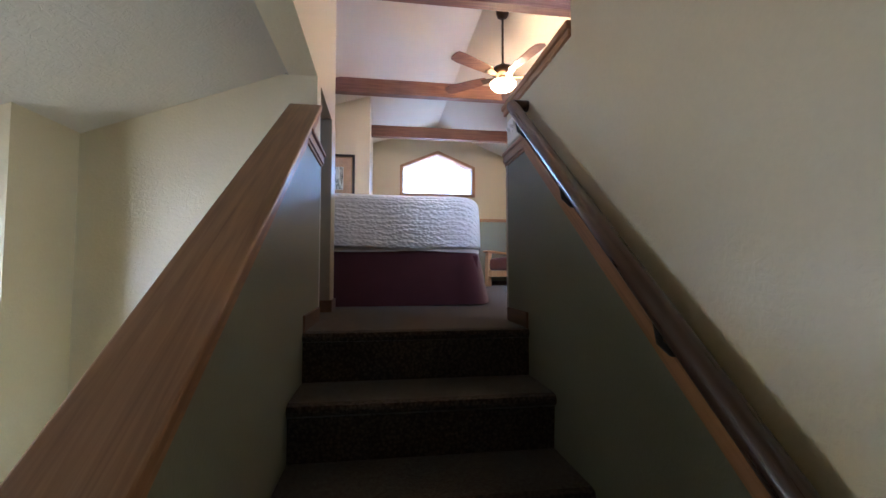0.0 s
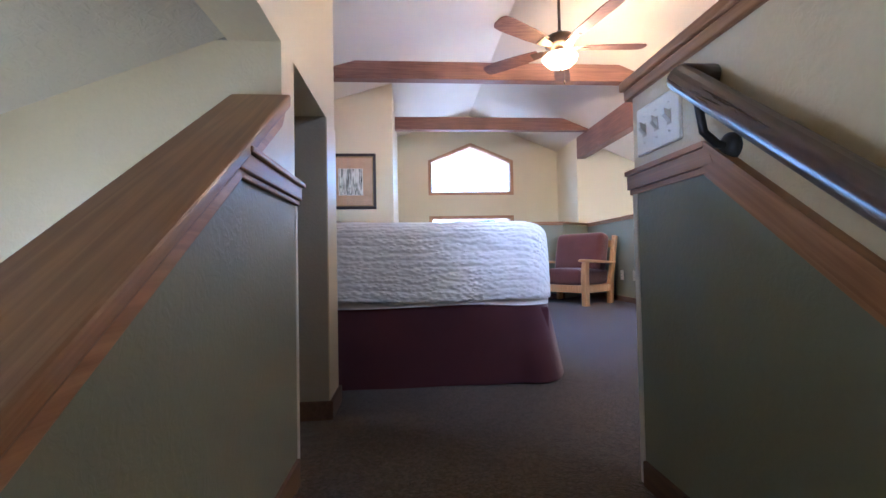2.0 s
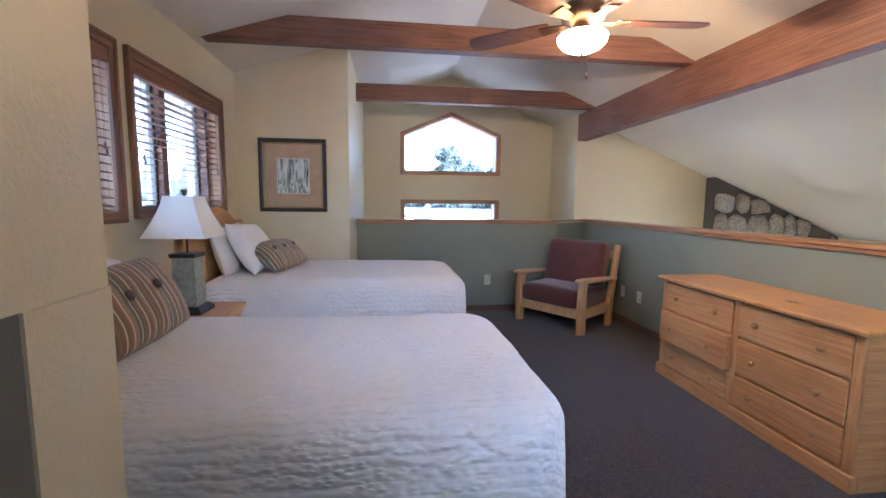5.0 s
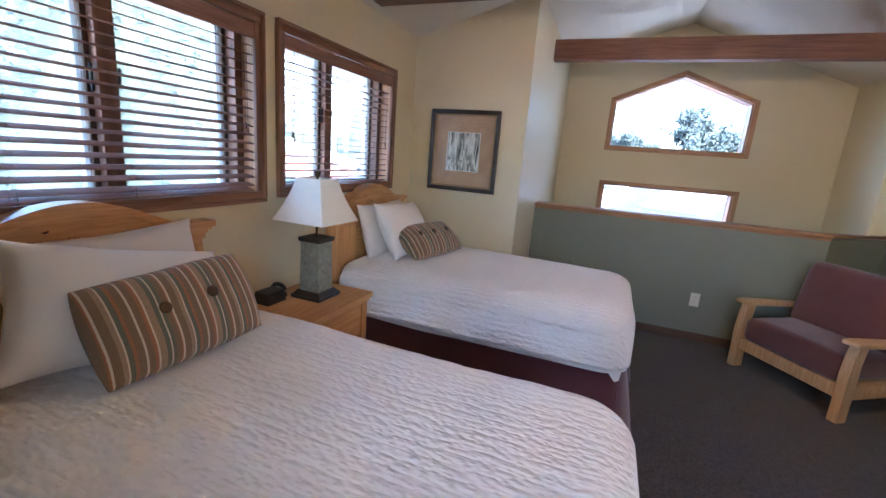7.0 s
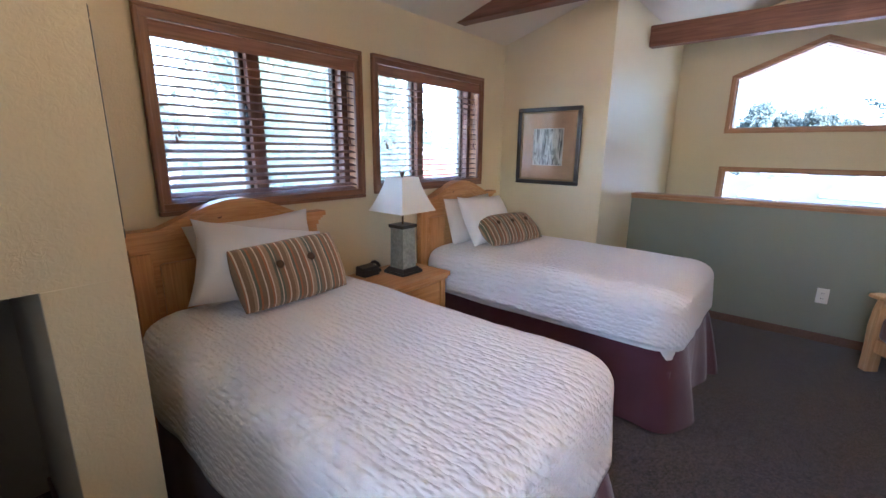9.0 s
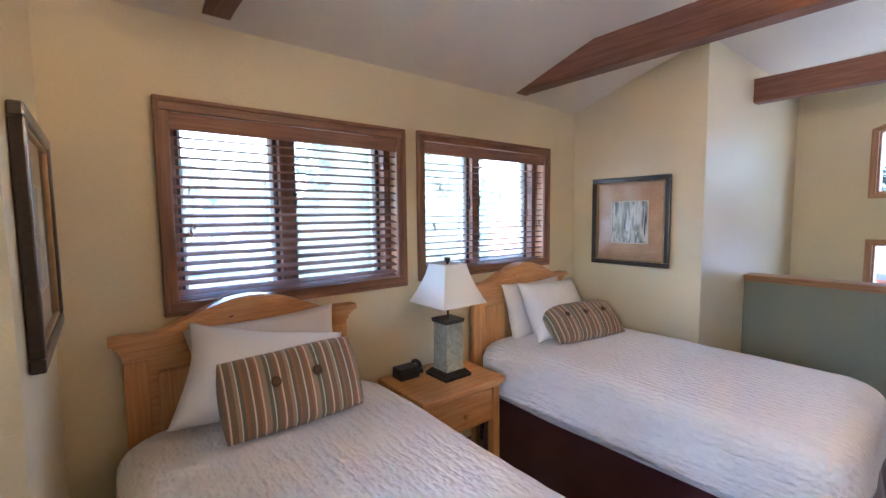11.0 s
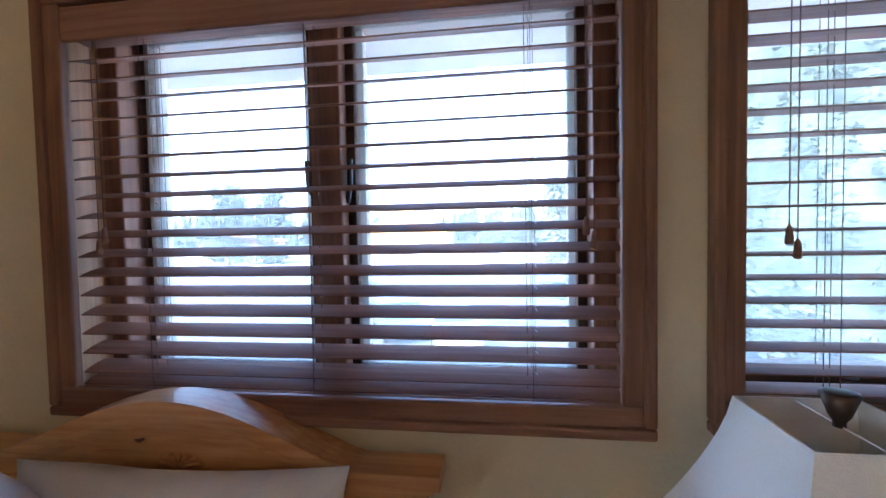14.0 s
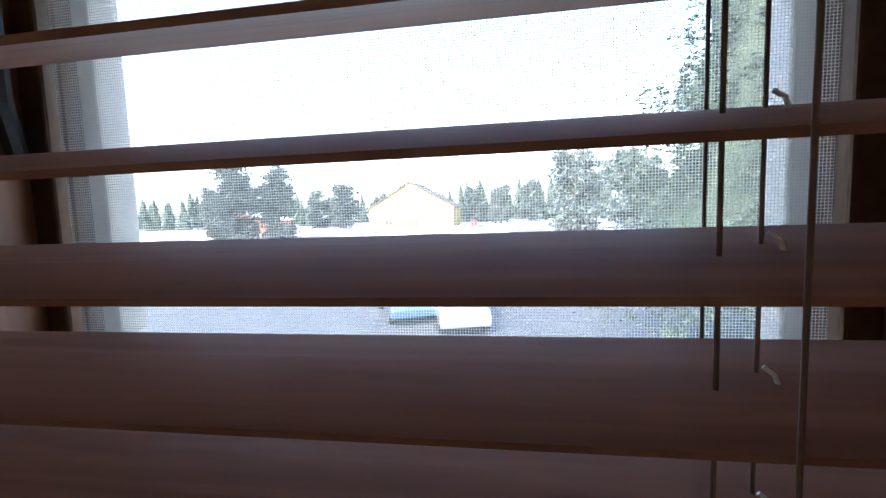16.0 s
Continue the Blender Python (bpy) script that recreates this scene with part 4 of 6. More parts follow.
def skirt_mesh(hx, hy, ztop, seed):
    bm = bmesh.new()
    n = 260
    base = rounded_rect(hx, hy, 0.14, n)
    rings = []
    for i in range(9):
        f = i / 8
        vs = []
        for k, (x, y) in enumerate(base):
            corner = max(0.0, 1 - math.hypot(abs(abs(x) - hx), abs(abs(y) - hy)) / 0.42)
            ripple = 0.004 * math.sin(k * 0.31 + seed) * f + 0.005 * noise.noise(Vector((x * 6 + seed, y * 6, f)))
            nn = Vector((max(0.0, abs(x) - hx + 0.14) * (1 if x > 0 else -1), max(0.0, abs(y) - hy + 0.14) * (1 if y > 0 else -1), 0)).normalized()
            flare = 0.03 + 0.10 * max(0.0, nn.x)
            out = ripple + 0.018 * f + max(0.0, f - 0.08) ** 0.7 * flare * corner ** 0.8 * (0.85 + 0.2 * math.sin(k * 0.5 + seed))
            z = ztop * (1 - f) + 0.014 + 0.012 * corner * f
            vs.append(bm.verts.new((x + nn.x * out, y + nn.y * out, z)))
        rings.append(vs)
    for a, b in zip(rings, rings[1:]):
        for k in range(n):
            bm.faces.new((a[k], a[(k + 1) % n], b[(k + 1) % n], b[k]))
    return bm


def headboard_parts(parent, yc, x):
    """Pine headboard: stiles, raised panel, arched crown with cornice shoulders. yc: middle; x: back face."""
    hw = 0.432
    def arch(y):
        u = abs(y - yc)
        if u > 0.335:
            return 1.035
        return 1.035 + 0.103 * (0.5 + 0.5 * math.cos(math.pi * u / 0.335)) ** 0.62
    ys = [yc - hw + 2 * hw * i / 48 for i in range(49)]
    part("panel", prism([(yc - hw, 0.30)] + [(yc + hw, 0.30)] + [(y, arch(y) - 0.03) for y in reversed(ys)], 0, x + 0.004, x + 0.028), M_PINE, parent)
    crown = bmesh.new()
    for (lo, hi, d) in ((-0.100, -0.058, 0.036), (-0.058, -0.036, 0.044), (-0.036, -0.022, 0.052), (-0.022, -0.010, 0.060), (-0.010, 0.014, 0.070)):
        ext = {-0.100: 0.0, -0.058: 0.008, -0.036: 0.016, -0.022: 0.026, -0.010: 0.038}[lo]
        yy = [yc - hw - ext + 2 * (hw + ext) * i / 48 for i in range(49)]
        pts = [(y, arch(y) + lo) for y in yy] + [(y, arch(y) + hi) for y in reversed(yy)]
        prism(pts, 0, x, x + d, bm=crown)
    part("crown", crown, M_PINE, parent)
    for s in (-1, 1):
        y0 = yc + s * hw - (0.075 if s > 0 else 0)
        st = part("stile", box(x, x + 0.042, y0, y0 + 0.075, 0.0, 0.952, 0.004), M_PINEZ, parent)
        ci = yc + s * 0.245
        part("raised_panel", box(x + 0.028, x + 0.036, ci - 0.085, ci + 0.085, 0.42, 0.90, 0.010, 2), M_PINEZ, parent)
    part("rail", box(x + 0.004, x + 0.036, yc - hw + 0.07, yc + hw - 0.07, 0.30, 0.42, 0.004), M_PINE, parent)
    shell = bmesh.new()
    for k in range(7):
        a = radians(18 + 24 * k)
        tube([(x + 0.037, yc + 0.004 * math.cos(a), 1.022), (x + 0.040, yc + 0.022 * math.cos(a), 1.022 + 0.016 * math.sin(a)), (x + 0.037, yc + 0.042 * math.cos(a), 1.022 + 0.026 * math.sin(a))], 0.0035, 6, shell)
    part("carved_shell", shell, M_PINE, parent, smooth=True)
    knot = lathe([(0.0105, 0.0), (0.0105, 0.003), (0.003, 0.004)], 14)
    bmesh.ops.rotate(knot, verts=knot.verts, cent=(0, 0, 0), matrix=Matrix.Rotation(radians(90), 3, 'Y'))
    bmesh.ops.translate(knot, verts=knot.verts, vec=(x + 0.0395, yc - 0.075, 1.075))
    part("knot", knot, M_BEAM, parent)


def bed(yc, label, seed, xb, hem):
    b = thing("twin_bed", label, "bed", "twin beds")
    xa, hy = -0.835, 0.494
    ym, yc = yc, yc + 0.022
    xc, hx = (xa + xb) / 2, (xb - xa) / 2
    q = part("quilt", quilt_mesh(hx, hy, 0.724, hem, seed), M_QUILT, b, "white stitched cotton quilt", smooth=True)
    q.location = (xc, yc, 0)
    m = part("mattress", box(xa + 0.02, xb - 0.03, yc - hy + 0.03, yc + hy - 0.03, 0.34, 0.66, 0.05, 3), M_LINEN, b)
    s = part("bed_skirt", skirt_mesh(hx - 0.022, hy - 0.022, hem + 0.03, seed), M_SKIRT, b, "burgundy pleated bed skirt", smooth=True)
    s.location = (xc, yc, 0)
    part("box_spring", box(xa + 0.02, xb - 0.03, yc - hy + 0.03, yc + hy - 0.03, 0.10, 0.335, 0.01), M_SKIRT, b)
    sh = part("sheet_hem", quilt_hem(hx - 0.002, hy - 0.002, hem - 0.022, hem + 0.028, seed), M_LINEN, b, "white sheet edge showing under the quilt", smooth=True)
    sh.location = (xc, yc, 0)
    headboard_parts(b, ym, -0.905)
    return b


def quilt_hem(hx, hy, z0, z1, seed):
    bm = bmesh.new()
    n = 160
    base = rounded_rect(hx, hy, 0.15, n)
    rings = []
    for f in (0, 0.5, 1):
        vs = []
        for k, (x, y) in enumerate(base):
            d = 0.004 * noise.noise(Vector((x * 5 + seed, y * 5, 2)))
            vs.append(bm.verts.new((x * (1 + d), y * (1 + d), z1 + (z0 + 0.012 * noise.noise(Vector((x * 3 + seed, y * 3, 5))) - z1) * f)))
        rings.append(vs)
    for a, b in zip(rings, rings[1:]):
        for k in range(n):
            bm.faces.new((a[k], a[(k + 1) % n], b[(k + 1) % n], b[k]))
    return bm


BED1, BED2 = 3.423, 5.125
bed(BED1, "twin bed with white quilt, burgundy skirt and arched pine headboard", 1.0, 0.785, 0.372)
bed(BED2, "twin bed with white quilt and pine headboard beside the picture wall", 7.0, 0.82, 0.452)


def cushion(w, h, d, seed, pinch=0.06, ear=0.16, nx=34, nz=24, wrinkle=0.006):
    """A stuffed pillow: w along x, h along z, thickness d along y; corners drawn out."""
    bm = bmesh.new()
    sides = []
    for s in (-1, 1):
        g = []
        for i in range(nx + 1):
            col = []
            for j in range(nz + 1):
                u, v = 2 * i / nx - 1, 2 * j / nz - 1
                t = (max(0, 1 - abs(u) ** 2.2) * max(0, 1 - abs(v) ** 2.2)) ** 0.47
                ru, rv = u * math.sqrt(1 - ear * v * v), v * math.sqrt(1 - ear * u * u)
                px = ru * (w / 2) * (1 - pinch * (1 - v * v) * 0 - pinch * (1 - abs(v) ** 2) * abs(u) ** 4 * 0.6)
                pz = rv * (h / 2) * (1 - pinch * (1 - abs(u) ** 2) * abs(v) ** 4 * 0.6)
                wr = wrinkle * noise.noise(Vector((px * 9 + seed, pz * 9, s * 3))) * (0.3 + t) + 2.0 * wrinkle * noise.noise(Vector((px * 3.5 + seed, pz * 4, 7)))
                col.append(bm.verts.new((px + wr, s * (t * d / 2) + wr + (0.0008 * s), pz + wr * 0.7)))
            g.append(col)
        for i in range(nx):
            for j in range(nz):
                bm.faces.new((g[i][j], g[i + 1][j], g[i + 1][j + 1], g[i][j + 1]))
        sides.append(g)
    a, b = sides
    border = [(i, 0) for i in range(nx)] + [(nx, j) for j in range(nz)] + [(i, nz) for i in range(nx, 0, -1)] + [(0, j) for j in range(nz, 0, -1)]
    for k in range(len(border)):
        p, q = border[k], border[(k + 1) % len(border)]
        bm.faces.new((a[p[0]][p[1]], a[q[0]][q[1]], b[q[0]][q[1]], b[p[0]][p[1]]))
    return bm


BR, TN, CR, RU, GN = (0.21, 0.145, 0.088), (0.33, 0.24, 0.15), (0.64, 0.54, 0.40), (0.33, 0.15, 0.075), (0.14, 0.145, 0.105)
M_STRIPE = stripe_mat("striped_chenille", [(0.0, BR), (0.10, CR), (0.13, BR), (0.22, RU), (0.27, CR), (0.30, TN), (0.40, GN), (0.47, CR), (0.495, GN), (0.55, BR), (0.63, RU), (0.66, CR), (0.69, BR), (0.80, TN), (0.86, CR), (0.885, GN), (0.95, RU)], 0.165)
TB, TC = (0.30, 0.20, 0.11), (0.48, 0.36, 0.22)
M_STRIPE2 = stripe_mat("tan_chenille", [(0.0, TB), (0.12, TC), (0.16, TB), (0.34, TC), (0.37, TB), (0.46, TC), (0.62, TB), (0.7, TC), (0.73, TB), (0.9, TC)], 0.14)


def pillow(name, label, w, h, d, m, material, seed, group="", button_at=(), pinch=0.06, ear=0.16, wrinkle=0.006):
    p = thing(name, label, "pillow", group, at=m)
    part("case", cushion(w, h, d, seed, pinch, ear, wrinkle=wrinkle), material, p, smooth=True)
    for u, v in button_at:
        bt = lathe([(0.004, 0.0), (0.016, 0.001), (0.017, 0.004), (0.014, 0.007), (0.004, 0.006)], 14)
        bmesh.ops.rotate(bt, verts=bt.verts, cent=(0, 0, 0), matrix=Matrix.Rotation(radians(90), 3, 'X'))
        bmesh.ops.translate(bt, verts=bt.verts, vec=(u, -d / 2 - 0.001, v))
        part("button", bt, M_BRONZE, p, smooth=True)
    return p


# pillows face +x (their -y side turned to +x by 90 degrees), leaning back on the headboard
def lean(x, y, z, back, turn=0.0, roll=0.0):
    return Matrix.Translation((x, y, z)) @ Matrix.Rotation(radians(90 + turn), 4, 'Z') @ Matrix.Rotation(radians(-back), 4, 'X') @ Matrix.Rotation(radians(roll), 4, 'Y')


pillow("bed_pillow", "white pillow standing upright against the pine headboard", 0.60, 0.38, 0.15, lean(-0.765, BED1 + 0.05, 0.885, 14, 0, -2), M_LINEN2, 2, "bed pillows", pinch=0.16, ear=0.03)
pillow("bed_pillow", "white quilted pillow sham leaning on another pillow", 0.58, 0.36, 0.25, lean(-0.63, BED1 - 0.01, 0.880, 24, -3, 13), M_LINEN, 5, "bed pillows", pinch=0.2, ear=0.04, wrinkle=0.013)
pillow("throw_pillow", "brown striped chenille lumbar pillow with two buttons", 0.50, 0.28, 0.13, lean(-0.475, BED1 + 0.035, 0.875, 28, -4, -2), M_STRIPE, 9, "", [(-0.07, 0.02), (0.07, 0.025)])
pillow("bed_pillow", "pale grey pillow standing upright against the pine headboard", 0.58, 0.36, 0.13, lean(-0.76, BED2 + 0.03, 0.865, 16, 0, 0), M_LINEN2, 12, "bed pillows", pinch=0.16, ear=0.03)
pillow("bed_pillow", "white pillow sham leaning on a grey pillow", 0.56, 0.38, 0.18, lean(-0.63, BED2 + 0.05, 0.875, 28, 2, 3), M_LINEN, 15, "bed pillows", pinch=0.2, ear=0.03)
pillow("throw_pillow", "brown and tan striped lumbar pillow with three buttons", 0.56, 0.27, 0.13, lean(-0.45, BED2 + 0.07, 0.822, 50, -14, -1), M_STRIPE, 19, "", [(-0.14, 0.02), (0.0, 0.02), (0.14, 0.02)])


# ---- nightstand, lamp, clock ----
def nightstand():
    ns = thing("nightstand", "honey pine nightstand with one drawer between the beds", "nightstand")
    x0, x1, y0, y1, zt = -0.895, -0.49, 4.03, 4.565, 0.628
    part("top", box(x0, x1, y0, y1, zt - 0.03, zt, 0.006), M_PINE, ns)
    part("top_moulding", box(x0 + 0.01, x1 - 0.012, y0 + 0.012, y1 - 0.012, zt - 0.05, zt - 0.031, 0.005), M_PINE, ns)
    for a in (x0 + 0.02, x1 - 0.065):
        for b in (y0 + 0.025, y1 - 0.07):
            part("leg", box(a, a + 0.045, b, b + 0.045, 0.0, zt - 0.05, 0.004), M_PINEZ, ns)
    part("body", box(x0 + 0.03, x1 - 0.045, y0 + 0.035, y1 - 0.035, zt - 0.235, zt - 0.051, 0.002), M_PINEX, ns)
    dr = part("drawer", box(x1 - 0.045, x1 - 0.028, y0 + 0.072, y1 - 0.072, zt - 0.225, zt - 0.062, 0.005), M_PINE, ns)
    kn = lathe([(0.006, 0.0), (0.006, 0.008), (0.014, 0.014), (0.016, 0.02), (0.012, 0.026), (0.004, 0.028)], 16)
    bmesh.ops.rotate(kn, verts=kn.verts, cent=(0, 0, 0), matrix=Matrix.Rotation(radians(90), 3, 'Y'))
    bmesh.ops.translate(kn, verts=kn.verts, vec=(x1 - 0.029, (y0 + y1) / 2, zt - 0.145))
    part("knob", kn, M_PINE, dr, smooth=True)
    part("shelf", box(x0 + 0.03, x1 - 0.03, y0 + 0.04, y1 - 0.04, 0.16, 0.18, 0.003), M_PINE, ns)
    return ns


nightstand()


def frustum(bm, a0, a1, z0, z1, cx, cy, b0=None, b1=None, cap=True):
    vs = []
    for a, b, z in ((a0, b0 or a0, z0), (a1, b1 or a1, z1)):
        vs.append([bm.verts.new((cx + sx * a, cy + sy * b, z)) for sx, sy in ((-1, -1), (1, -1), (1, 1), (-1, 1))])
    for i in range(4):
        bm.faces.new((vs[0][i], vs[0][(i + 1) % 4], vs[1][(i + 1) % 4], vs[1][i]))
    if cap:
        bm.faces.new(vs[0]); bm.faces.new(vs[1])
    return bm


def table_lamp(cx, cy, z):
    lp = thing("table_lamp", "slate column table lamp with a square flared linen shade, switched off", "lamp")
    bm = frustum(bmesh.new(), 0.085, 0.085, z, z + 0.018, cx, cy)
    frustum(bm, 0.082, 0.064, z + 0.018, z + 0.038, cx, cy)
    part("base", bm, M_BLACK, lp)
    part("column", frustum(bmesh.new(), 0.056, 0.052, z + 0.038, z + 0.285, cx, cy), M_SLATE, lp, "mottled green-grey slate column")
    bm = frustum(bmesh.new(), 0.060, 0.062, z + 0.285, z + 0.305, cx, cy)
    part("cap", bm, M_BLACK, lp)
    part("neck", tube([(cx, cy, z + 0.3), (cx, cy, z + 0.52)], 0.006), M_BRONZE, lp)
    bm = bmesh.new()
    lv = []
    for i in range(9):
        f = i / 8
        hw = 0.144 - (0.144 - 0.070) * (1 - (1 - f) ** 1.35)
        zz = z + 0.388 + 0.202 * f
        ring = []
        for t, off in (("o", 0.0), ("i", -0.003)):
            ring.append([bm.verts.new((cx + sx * (hw + off), cy + sy * (hw + off), zz)) for sx, sy in ((-1, -1), (1, -1), (1, 1), (-1, 1))])
        lv.append(ring)
    for a, b in zip(lv, lv[1:]):
        for k in (0, 1):
            for i in range(4):
                bm.faces.new((a[k][i], a[k][(i + 1) % 4], b[k][(i + 1) % 4], b[k][i]))
    for r in (lv[0], lv[-1]):
        for i in range(4):
            bm.faces.new((r[0][i], r[0][(i + 1) % 4], r[1][(i + 1) % 4], r[1][i]))
    part("shade", bm, M_SHADE, lp, "off-white linen shade")
    bm = tube([(cx - 0.069, cy, z + 0.587), (cx + 0.069, cy, z + 0.587)], 0.0009, 6)
    part("spider", bm, M_WHITE, lp)
    bm = lathe([(0.006, 0.0), (0.006, 0.006), (0.010, 0.012), (0.018, 0.036), (0.013, 0.038)], 16, at=(cx, cy, z + 0.586))
    part("finial", bm, M_BRONZE, lp, smooth=True)
    cord = [(cx - 0.03, cy + 0.08, z + 0.012), (cx - 0.06, cy + 0.13, z + 0.006), (cx - 0.12, cy + 0.17, z + 0.006), (cx - 0.185, cy + 0.19, z + 0.004)]
    part("cord", tube(cord, 0.004, 8), M_PLASTIC_B, lp)
    return lp


table_lamp(-0.695, 4.345, 0.628)


def clock_radio():
    c = thing("clock_radio", "small black clock radio standing on the nightstand", "clock radio")
    part("case", prism([(-0.855, 0.628), (-0.765, 0.628), (-0.778, 0.682), (-0.85, 0.688)], 1, 4.095, 4.215, bevel=0.006), M_PLASTIC_B, c)
    part("display", box(-0.7725, -0.7690, 4.108, 4.202, 0.642, 0.668, 0.001), M_BLACK, c)
    return c


clock_radio()
ph = thing("telephone", "small black telephone handset on its base behind the clock", "telephone")
part("base", prism([(-0.88, 0.628), (-0.80, 0.628), (-0.805, 0.648), (-0.87, 0.662)], 1, 4.222, 4.262, bevel=0.005), M_PLASTIC_B, ph)
part("handset", tube([(-0.88, 4.242, 0.664), (-0.865, 4.242, 0.682), (-0.84, 4.242, 0.688), (-0.815, 4.242, 0.682), (-0.80, 4.242, 0.664)], 0.011, 10), M_PLASTIC_B, ph, smooth=True)


# ---- pictures ----
def picture(m, w, h, label, mx=0.24, mz=0.24):
    """Framed print in its own plane: x along the wall, z up, front towards -y, centre at the origin."""
    p = thing("framed_picture", label, "picture", "framed pictures", at=m)
    f = 0.032
    for a, b, c, d in ((-w / 2, w / 2, h / 2 - f, h / 2), (-w / 2, w / 2, -h / 2, -h / 2 + f), (-w / 2, -w / 2 + f, -h / 2 + f, h / 2 - f), (w / 2 - f, w / 2, -h / 2 + f, h / 2 - f)):
        part("frame_rail", box(a, b, -0.03, -0.002, c, d, 0.005), M_FRAME, p)
    g = 0.012
    W, H = w / 2 - f, h / 2 - f
    for a, b, c, d in ((-W, W, H - g, H), (-W, W, -H, -H + g), (-W, -W + g, -H + g, H - g), (W - g, W, -H + g, H - g)):
        part("gilt_slip", box(a, b, -0.022, -0.002, c, d, 0.003), M_GOLD, p)
    part("mat_board", box(-W + g, W - g, -0.010, -0.002, -H + g, H - g), M_MATBOARD, p)
    part("mat_bevel", box(-W * 0.545, W * 0.545, -0.0118, -0.0101, -H * 0.56, H * 0.52), M_WHITE, p)
    part("print", box(-W * 0.52, W * 0.52, -0.0125, -0.0102, -H * 0.54, H * 0.50), M_PRINT, p, "grey-green landscape print")
    gl = part("glass", sheet([(-W + g, -0.016, -H + g), (W - g, -0.016, -H + g), (W - g, -0.016, H - g), (-W + g, -0.016, H - g)]), M_PGLASS, p)
    gl.visible_shadow = False
    return p


picture(Matrix.Translation((-0.476, PICY, 1.411)), 0.545, 0.602, "dark framed landscape print in a tan mat beside the windows")
picture(Matrix.Translation((-0.55, BACKY + 0.006, 1.424)) @ Matrix.Rotation(radians(180), 4, 'Z'), 0.60, 0.58, "dark framed landscape print in a tan mat beside the bed")


# ---- plates ----
def outlet(m, label="ivory duplex outlet plate"):
    o = thing("wall_outlet", label, "outlet", "outlets", at=m)
    part("plate", box(-0.035, 0.035, -0.006, 0.0, -0.057, 0.057, 0.003), M_IVORY, o)
    for z in (-0.02, 0.02):
        s = part("socket", box(-0.016, 0.016, -0.008, -0.0062, z - 0.014, z + 0.014, 0.004), M_IVORY, o)
        for dx in (-0.006, 0.006):
            part("slot", box(dx - 0.0012, dx + 0.0012, -0.0086, -0.0081, z - 0.004, z + 0.005), M_BLACK, s)
    return o


outlet(Matrix.Translation((1.385, HWY, 0.36)))
for yy in (5.765, 6.05):
    outlet(Matrix.Translation((HWX, yy, 0.325)) @ Matrix.Rotation(radians(-90), 4, 'Z'))
sw = thing("light_switch", "ivory three-gang switch plate on the parapet beside the stairs", "switch", at=Matrix.Translation((RX0, 2.024, 0.836)) @ Matrix.Rotation(radians(-90), 4, 'Z'))
part("plate", box(-0.08, 0.08, -0.007, 0.0, -0.055, 0.055, 0.004), M_IVORY, sw)
for dx in (-0.046, 0.0, 0.046):
    part("slot", box(dx - 0.0075, dx + 0.0075, -0.0078, -0.0071, -0.015, 0.015), M_VINYL, sw)
    t = part("toggle", prism([(-0.007, -0.010), (-0.007, 0.010), (-0.022, 0.017), (-0.020, 0.004)], 0, dx - 0.006, dx + 0.006, bevel=0.001), M_IVORY, sw)
    for z in (-0.03, 0.03):
        part("screw", lathe([(0.003, 0.0), (0.003, 0.001), (0.001, 0.0015)], 8, at=(dx, -0.007, z)), M_IVORY, sw)

# ---- handrail ----
hrl = thing("stair_handrail", "dark stained round handrail on black brackets along the stair wall", "handrail")
def hz(y):
    return 0.866 + 0.83 * (y - 1.862)
ra = math.atan(0.83)
rl = part("rail", tube([(0, -3.4 / math.cos(ra), 0), (0, -1.0, 0), (0, 0, 0)], 0.023, 16), M_RAIL, hrl, smooth=True)
rl.matrix_local = Matrix.Translation((0.632, 1.862, hz(1.862))) @ Matrix.Rotation(ra, 4, 'X')
part("return", tube([(0.632, 1.858, hz(1.862)), (0.6905, 1.858, hz(1.862))], 0.022, 16), M_RAIL, hrl, smooth=True)
for yb in (1.82, 1.435, 1.03):
    zb = hz(yb) - 0.10
    br = part("bracket", tube([(0.69, yb, zb), (0.665, yb, zb + 0.005), (0.642, yb, zb + 0.025), (0.633, yb, zb + 0.08)], 0.007, 10), M_BLACK, hrl, smooth=True)
    bm = lathe([(0.024, 0.0), (0.024, 0.006), (0.014, 0.014), (0.006, 0.016)], 16)
    bmesh.ops.rotate(bm, verts=bm.verts, cent=(0, 0, 0), matrix=Matrix.Rotation(radians(-90), 3, 'Y'))
    bmesh.ops.translate(bm, verts=bm.verts, vec=(0.6915, yb, zb))
    part("rosette", bm, M_BLACK, br, smooth=True)


